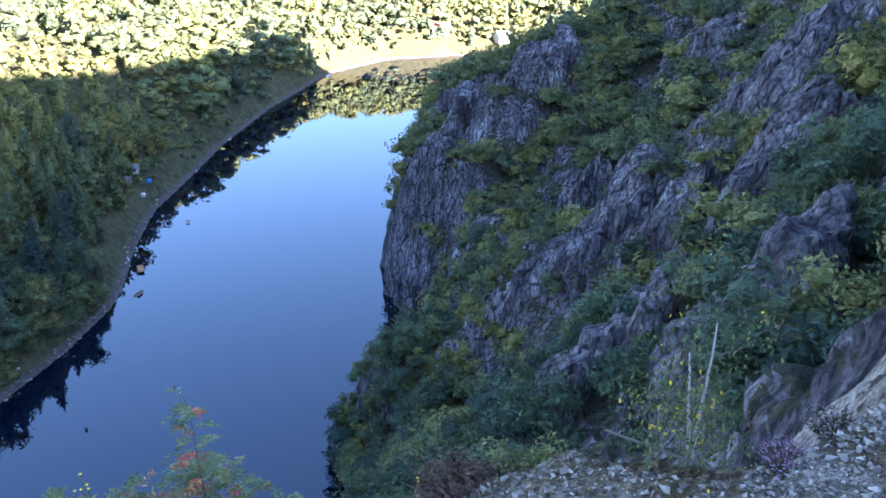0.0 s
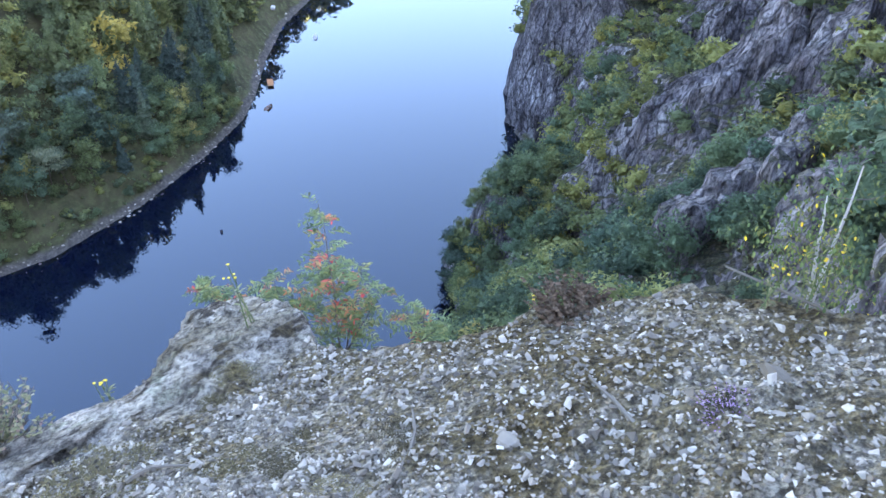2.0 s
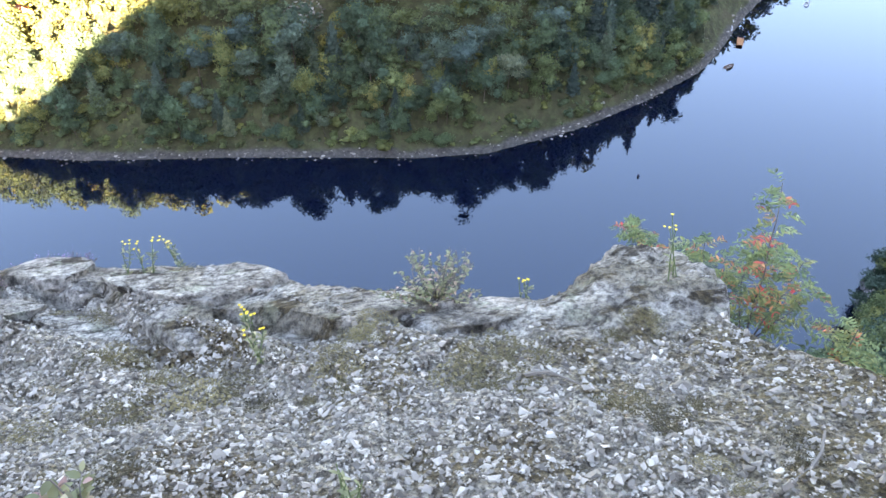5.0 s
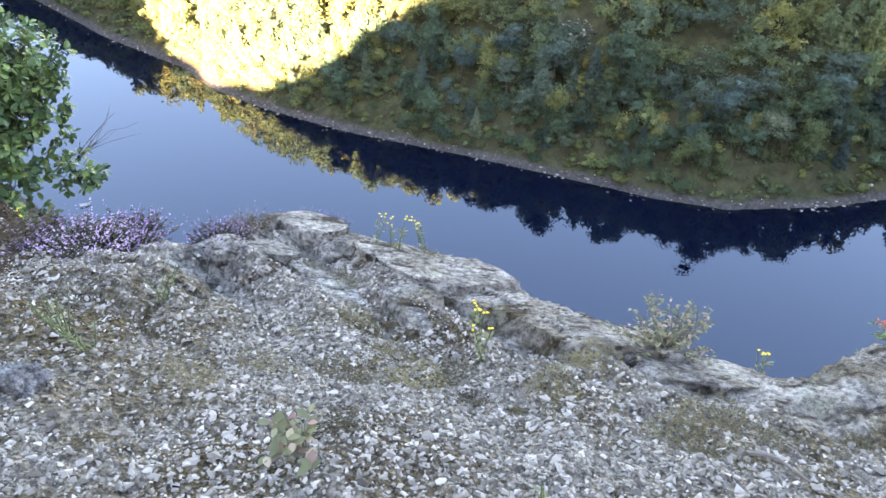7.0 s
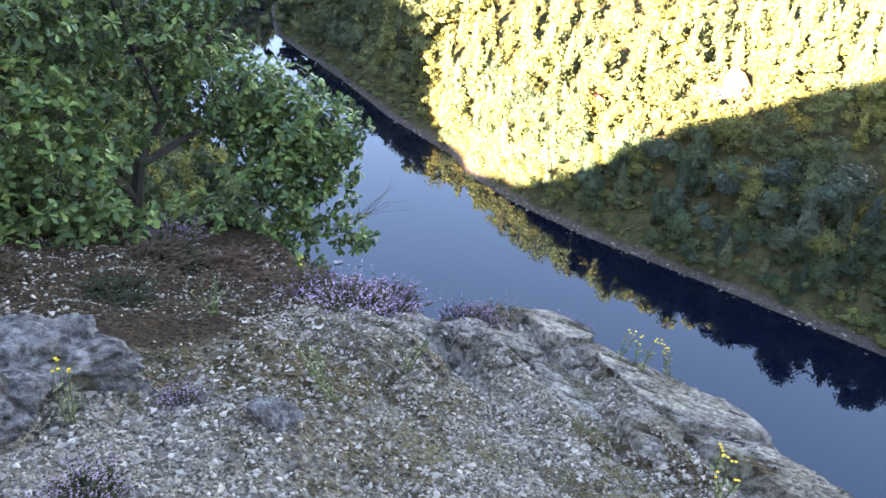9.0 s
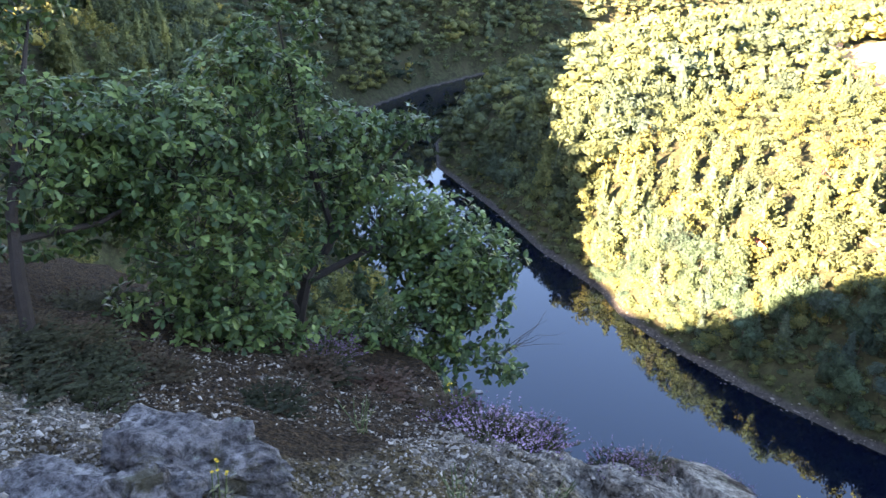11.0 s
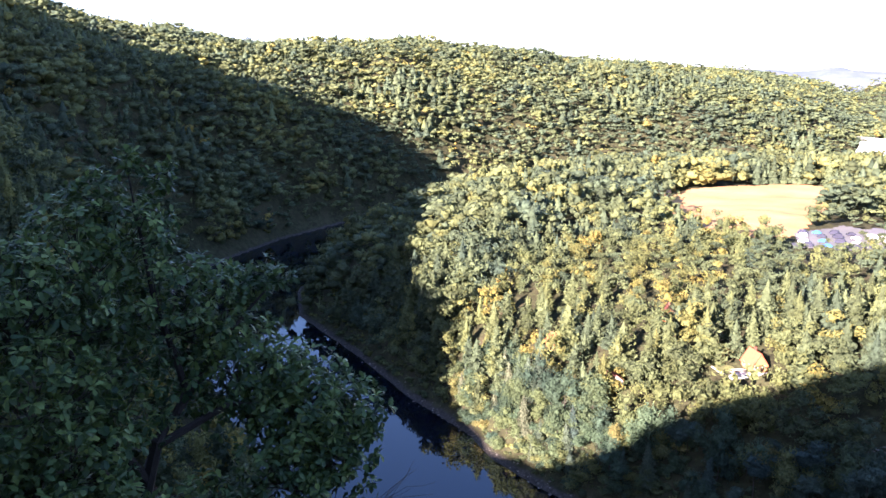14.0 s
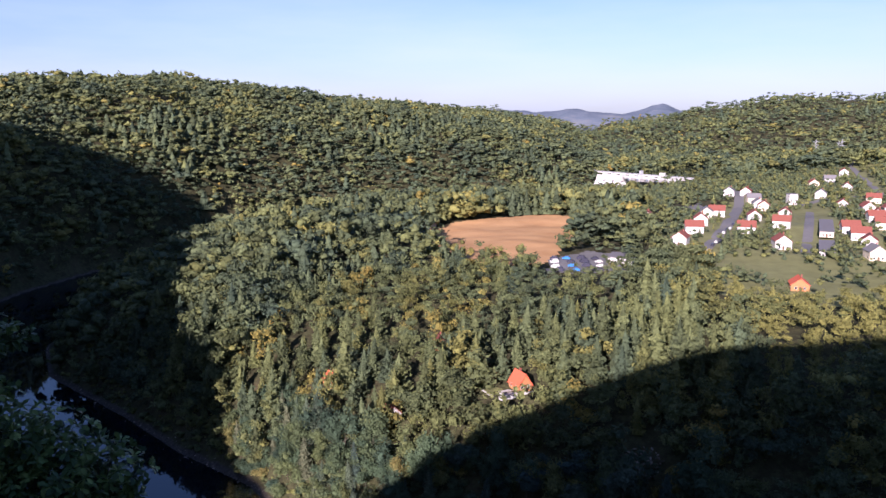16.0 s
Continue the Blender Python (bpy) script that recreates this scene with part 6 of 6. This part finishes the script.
for x, y, turn, wall, roof, label in ((13, 276, 20, M_CREAM, M_REDROOF, "low pale garden shed with red roof"), (-2, 294, 10, M_TIMBER, M_REDROOF, "small brown cabin with reddish roof among trees"), (-42, 288, 40, M_TIMBER, M_ORANGEROOF, "small cabin with bright red roof among trees"), (-18, 258, 15, M_WHITE, M_REDROOF, "whitewashed cabin with red roof near the shore")):
    house(x, y, turn, 5.5, 6.5, 2.8, 5.2, wall, roof, label, "cabin", z=ground_at(x, y) + 1.0)
for x, y, turn, wall, roof, label in ((684, 296, 30, M_CREAM, M_REDROOF, "house with red roof on the far bank"), (655, 245, 10, M_WHITE, M_REDROOF, "white house on the far river bank"), (690, 200, 50, M_WHITE, M_GREYROOF, "white house with grey roof on the far bank")):
    house(x, y, turn, 11, 13, 6, 10, wall, roof, label)

# cabins and clutter on the shore meadow
house(258, 236, 35, 5, 6, 2.4, 3.6, M_WHITE, M_GREYROOF, "small white hut on the shore meadow", "hut")
house(247, 231, 20, 5, 5, 2.4, 3.4, M_DOOR, M_GREYROOF, "dark wooden hut on the shore meadow", "hut")
for k, (x, y, m, label) in enumerate(((262, 231, M_BLUE, "blue tarpaulin-covered stack on the meadow"), (252, 226, M_WHITE, "white garden table on the meadow"))):
    ob = boxed("stack" if k == 0 else "table", (2.6, 1.8, 1.3), (0, 0, 0.6), m, None, bevel=0.25)
    ob.matrix_basis = pose(x, y, ground_at(x, y), 0, 0, 30)
    tagged(ob, label, "stack" if k == 0 else "table")


def boat(x, y, turn, length, hull, label, cabin=False, z=0.0):
    ob = empty("boat", pose(x, y, z - 0.12, 0, 0, turn))
    bm = bmesh.new()
    rings = []
    for s in np.linspace(-0.5, 0.5, 9):
        w = 0.2 * length * (1 - max(0, (s + 0.1) / 0.6) ** 2.2)
        w = max(w, 0.02)
        rings.append([bm.verts.new((s * length, a * w, h)) for a, h in ((-1, 0.62 + 0.2 * max(s, 0)), (-0.8, 0.1), (0, -0.1), (0.8, 0.1), (1, 0.62 + 0.2 * max(s, 0)), (0.88, 0.58), (0.65, 0.2), (0, 0.14), (-0.65, 0.2), (-0.88, 0.58))])
    for lo, hi in zip(rings[:-1], rings[1:]):
        for k in range(10):
            bm.faces.new((lo[k], hi[k], hi[(k + 1) % 10], lo[(k + 1) % 10]))
    bm.faces.new(rings[0]), bm.faces.new(rings[-1][::-1])
    part("hull", bm, hull, ob)
    for s in (-0.2, 0.12):
        boxed("bench", (0.25, 0.3 * length, 0.05), (s * length, 0, 0.42), M_STEEL, ob)
    if cabin:
        boxed("cabin", (length * 0.3, length * 0.24, 0.8), (-0.05 * length, 0, 0.9), M_WHITE, ob, "white cabin", 0.1)
        boxed("windscreen", (0.06, length * 0.22, 0.4), (length * 0.12, 0, 1.05), M_GLASS, ob)
    return tagged(ob, label, "boat", "boats on the river")


boat(247, 200, 30, 4.6, M_WHITE, "small white cabin boat moored on the river", True)
boat(188, 175, 10, 4.4, M_DOOR, "dark rowing boat on the water")
boat(207, 197, 55, 4.5, M_WHITE, "white rowing boat pulled up at the shore", False, 0.5)
boat(211, 201, 50, 4.2, M_WHITE, "white rowing boat pulled up at the shore", False, 0.8)
boat(300, 236, 40, 4.5, M_WHITE, "pale boat moored by the bank")
boat(352, 252, 25, 5, M_WHITE, "pale boat moored by the bank")
boat(520, 281, 5, 7, M_WHITE, "long pale boat moored at the bend")
boat(-83, 182, 20, 2.6, M_WHITE, "tiny white boat out on the river")
for x, y in ((124, 138),):
    bm = bmesh.new()
    bmesh.ops.create_cone(bm, segments=12, radius1=0.45, radius2=0.3, depth=1.0, cap_ends=True)
    bmesh.ops.bevel(bm, geom=list(bm.edges), offset=0.06, segments=1, affect="EDGES")
    ob = part("buoy", bm, M_CARRED)
    ob.matrix_basis = pose(x, y, 0.3)
    tagged(ob, "small dark buoy floating on the river", "buoy")

# the landing stage at the shore
jetty = empty("jetty", pose(203, 187, 0.5, 0, 0, 45))
for k in range(12):
    boxed("plank", (0.42, 2.2, 0.06), (k * 0.48 - 3, 0, 0.2), M_TIMBER, jetty)
for k in (-1, 1):
    for j in (-1, 1):
        boxed("post", (0.16, 0.16, 1.8), (k * 2.6, j * 0.9, -0.4), M_DOOR, jetty)
tagged(jetty, "short wooden landing stage at the shore", "jetty")

# pale broken stone on the shaded slope
rubble = empty("rubble_heap", pose(58, 222, ground_at(58, 222)))
for k in range(80):
    a, r = NEAR.uniform(0, 6.3), 6.5 * math.sqrt(NEAR.random())
    x, y = r * math.cos(a), r * math.sin(a) * 0.9
    ob = new("rock", CHIPS[k % 8])
    ob.parent = rubble
    s = NEAR.uniform(0.6, 2.0)
    ob.matrix_basis = pose(x, y, ground_at(58 + x, 222 + y) - ground_at(58, 222) + s * 0.15, NEAR.uniform(-40, 40), NEAR.uniform(-40, 40), NEAR.uniform(0, 360))
    ob.scale = (s, s * 0.8, s * 1.3)
tagged(rubble, "heap of pale broken rock on the wooded slope", "rubble")

# stones along the waterline of the bend
line_pts = np.array(INNER[8:27], float)
shore_vs, shore_fs, at = [], [], 0
SHORE = np.random.default_rng(12)
for (ax, ay), (bx_, by_) in zip(line_pts[:-1], line_pts[1:]):
    for k in range(int(math.hypot(bx_ - ax, by_ - ay) * 2.2)):
        s, off = SHORE.random(), SHORE.normal(0.6, 1.6)
        nx, ny = by_ - ay, -(bx_ - ax)
        q = math.hypot(nx, ny)
        x, y = ax + (bx_ - ax) * s + nx / q * off, ay + (by_ - ay) * s + ny / q * off
        v, f = chip_data[k % 8]
        size = SHORE.lognormal(-0.75, 0.5)
        c_, s_ = math.cos(k), math.sin(k)
        z = max(ground_at(x, y), -0.1)
        shore_vs.append(np.stack([(v[:, 0] * c_ - v[:, 1] * s_) * size + x, (v[:, 0] * s_ + v[:, 1] * c_) * size + y, v[:, 2] * size + z + 0.05], -1))
        shore_fs.append(f + at)
        at += len(v)
tagged(part("shore_stones", mesh_np("shore_stones", np.concatenate(shore_vs), np.concatenate(shore_fs)), M_STONE), "grey stones strewn along the waterline", "stones", kind="stuff")


# hills on the horizon, distance haze painted in as blue-grey colour
def hazed_hill_material():
    s = Nodes("far hills painted with blue haze", 1.0, 0.0)
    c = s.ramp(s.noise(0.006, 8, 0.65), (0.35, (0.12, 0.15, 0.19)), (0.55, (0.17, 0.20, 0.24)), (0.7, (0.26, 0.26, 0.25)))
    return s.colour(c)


def far_hill(x, y):
    return terrain(x, y) + 4


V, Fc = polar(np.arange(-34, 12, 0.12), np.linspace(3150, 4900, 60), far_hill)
tagged(part("backdrop", mesh_np("backdrop", V, Fc, True), hazed_hill_material()), "low wooded hills painted blue-grey for haze on the horizon", "hills", kind="structure")

# the dam across the valley, with the lake behind it
dam = empty("dam", pose(214, 1079, -4, 0, 0, math.degrees(math.atan2(959 - 1079, 299 - 214))))
LENGTH, CREST = 147.0, 50.0
bm = bmesh.new()
profile = [(0, CREST), (-2.5, CREST), (-4, 44), (-30, 2), (-30, -6), (8, -6), (8, CREST)]
ends = [[bm.verts.new((x, y, z)) for y, z in profile] for x in (-4, LENGTH + 2)]
for k in range(len(profile)):
    bm.faces.new((ends[0][k], ends[0][(k + 1) % 7], ends[1][(k + 1) % 7], ends[1][k]))
bm.faces.new(ends[0]), bm.faces.new(ends[1][::-1])
bmesh.ops.recalc_face_normals(bm, faces=bm.faces)
part("wall", bm, M_CONCRETE, dam)
boxed("roadway", (LENGTH + 6, 8, 1.2), (LENGTH / 2, 1, CREST + 3.6), M_CONCRETE, dam)
for k in range(9):
    x = 14 + k * 15.5
    bm = bmesh.new()
    box(bm, (2.6, 13, 9.5), (x, -3.5, CREST - 1.0), 0.3)
    part("pier", bm, M_CONCRETE, dam)
    if k < 8:
        boxed("gate", (12.6, 0.6, 5.2), (x + 7.75, 0.5, CREST - 1.2), M_STEEL, dam, "grey steel spillway gate")
for k in range(20):
    boxed("railing_post", (0.3, 0.3, 1.3), (k * 8.0, -2.8, CREST + 4.8), M_STEEL, dam)
boxed("railing", (LENGTH + 20, 0.2, 0.3), (LENGTH / 2, -2.8, CREST + 5.4), M_STEEL, dam)
boxed("control_house", (6, 5, 4), (104, 1, CREST + 6.2), M_WHITE, dam, "white control house on the crest", 0.2)
boxed("gantry_crane", (3, 5, 5), (70, 1, CREST + 6.7), M_STEEL, dam, "grey gantry crane", 0.2)
tagged(dam, "long pale concrete dam with piers and gates", "dam")
bm = bmesh.new()
lake_ring = []
for a in np.linspace(0, 2 * math.pi, 40, endpoint=False):
    u, v = 176 * math.cos(a), 72 * math.sin(a)
    lake_ring.append(bm.verts.new((345 + 0.55 * u + 0.84 * v, 1110 + 0.84 * u - 0.55 * v, 45.5)))
bm.faces.new(lake_ring)
tagged(part("lake", bm, M_WATER), "dark lake held behind the dam", "lake", kind="structure")


def pylon(x, y, tall, label):
    ob = empty("pylon", pose(x, y, ground_at(x, y), 0, 0, 20))
    for a, b in ((-1, -1), (-1, 1), (1, -1), (1, 1)):
        bm = bmesh.new()
        tube(bm, [(a * 2.6, b * 2.6, 0), (a * 1.0, b * 1.0, tall * 0.65), (a * 0.3, b * 0.3, tall)], 0.22, 0.16, 4)
        part("leg", bm, M_STEEL, ob)
    for h in (0.62, 0.76, 0.9):
        boxed("crossarm", (11 - 6 * abs(h - 0.76), 0.5, 0.5), (0, 0, tall * h), M_STEEL, ob)
    for k in range(6):
        bm = bmesh.new()
        z0 = tall * 0.1 * k
        w = 2.6 - 1.9 * k / 6
        tube(bm, [(-w, -w, z0), (w, -w, z0 + tall * 0.1)], 0.12, 0.12, 3)
        part("brace", bm, M_STEEL, ob)
    return tagged(ob, label, "pylon", "power pylons")


pylon(560, 1120, 38, "tall grey lattice power pylon on a hilltop")
pylon(505, 1080, 30, "grey lattice power pylon on a hilltop")
pylon(610, 1230, 40, "tall grey lattice power pylon on a hilltop")


# parked vehicles in the yard
def car(x, y, turn, paint, van, label):
    ob = empty("van" if van else "car", pose(x, y, ground_at(x, y) + 0.5, 0, 0, turn))
    h = 2.2 if van else 1.45
    boxed("body", (1.85, 4.6 if van else 4.2, h * 0.55), (0, 0, 0.35 + h * 0.28), paint, ob, "", 0.15)
    boxed("roof", (1.6, 3.2 if van else 2.2, h * 0.45), (0, -0.2, 0.35 + h * 0.72), paint, ob, "", 0.2)
    boxed("windscreen", (1.4, 0.06, h * 0.3), (0, 1.45 if van else 0.95, 0.35 + h * 0.7), M_GLASS, ob)
    for a in (-1, 1):
        for b in (-1, 1):
            bm = bmesh.new()
            bmesh.ops.create_cone(bm, segments=14, radius1=0.33, radius2=0.33, depth=0.22, cap_ends=True)
            bmesh.ops.rotate(bm, verts=bm.verts, cent=(0, 0, 0), matrix=Matrix.Rotation(math.pi / 2, 3, "Y"))
            bmesh.ops.translate(bm, verts=bm.verts, vec=(a * 0.85, b * 1.35, 0.33))
            part("wheel", bm, M_CARRED, ob)
    return tagged(ob, label, "van" if van else "car", "parked vehicles")


for k in range(16):
    x, y = 58 + 7.5 * (k % 4) + NEAR.uniform(-1, 1), 388 + 9 * (k // 4) + NEAR.uniform(-1, 1)
    paint, word = ((M_WHITE, "white"), (M_BLUE, "blue"), (M_CARRED, "dark"), (M_WHITE, "white"))[k % 4 if k % 3 else 2]
    car(x, y, NEAR.uniform(60, 110), paint, k % 2 == 0, f"{word} parked {'van' if k % 2 == 0 else 'car'} in the yard")
for k in range(8):
    s = k / 8
    x, y = 148 + 52 * s + 3.4, 446 + 100 * s
    paint, word = ((M_WHITE, "white"), (M_CARRED, "dark"))[k % 2]
    car(x, y, -28, paint, False, f"{word} car parked along the village road")

# garden trees of the village
VILLAGE = np.random.default_rng(41)
vx, vy = cells(95, 640, 370, 1060, 6.4, VILLAGE)
_, hamlet = clearing(vx, vy)
near_house = np.full(len(vx), 1e9)
for o in scene.objects:
    if o.name.split(".")[0] in ("house", "workshop", "tower") and o.parent is None:
        near_house = np.minimum(near_house, np.hypot(vx - o.location.x, vy - o.location.y + 4))
on_road = np.minimum(line_distance(vx, vy, [(112, 362), (119, 380), (148, 446), (175, 496), (195, 538), (219, 594), (248, 661), (285, 760)]), line_distance(vx, vy, [(289, 649), (345, 690), (381, 681), (432, 812), (470, 917), (560, 1060)]))
dense = fbm(vx / 60, vy / 60, 0, 3, 81)
ok = hamlet & (near_house > 8.0) & (on_road > 6.5) & (VILLAGE.random(len(vx)) < 0.85 + 0.6 * dense) & (np.hypot(vx - 208, vy - 632) > 34) & (np.hypot((vx - 172) / 22, (vy - 400) / 26) > 1) & (line_distance(vx, vy, [(205, 441), (251, 530), (289, 620)]) > 13)
vx, vy = vx[ok], vy[ok]
woods("garden_trees", "scattered green garden trees and hedges in the village", 42, vx, vy, terrain(vx, vy), np.where(near_house[ok] < 13, 0.62, 1.0) * VILLAGE.uniform(3.5, 10, len(vx)), np.where(VILLAGE.random(len(vx)) < 0.2, 1, 0), VILLAGE.uniform(0.1, 0.6, len(vx)), VILLAGE, 1.3)
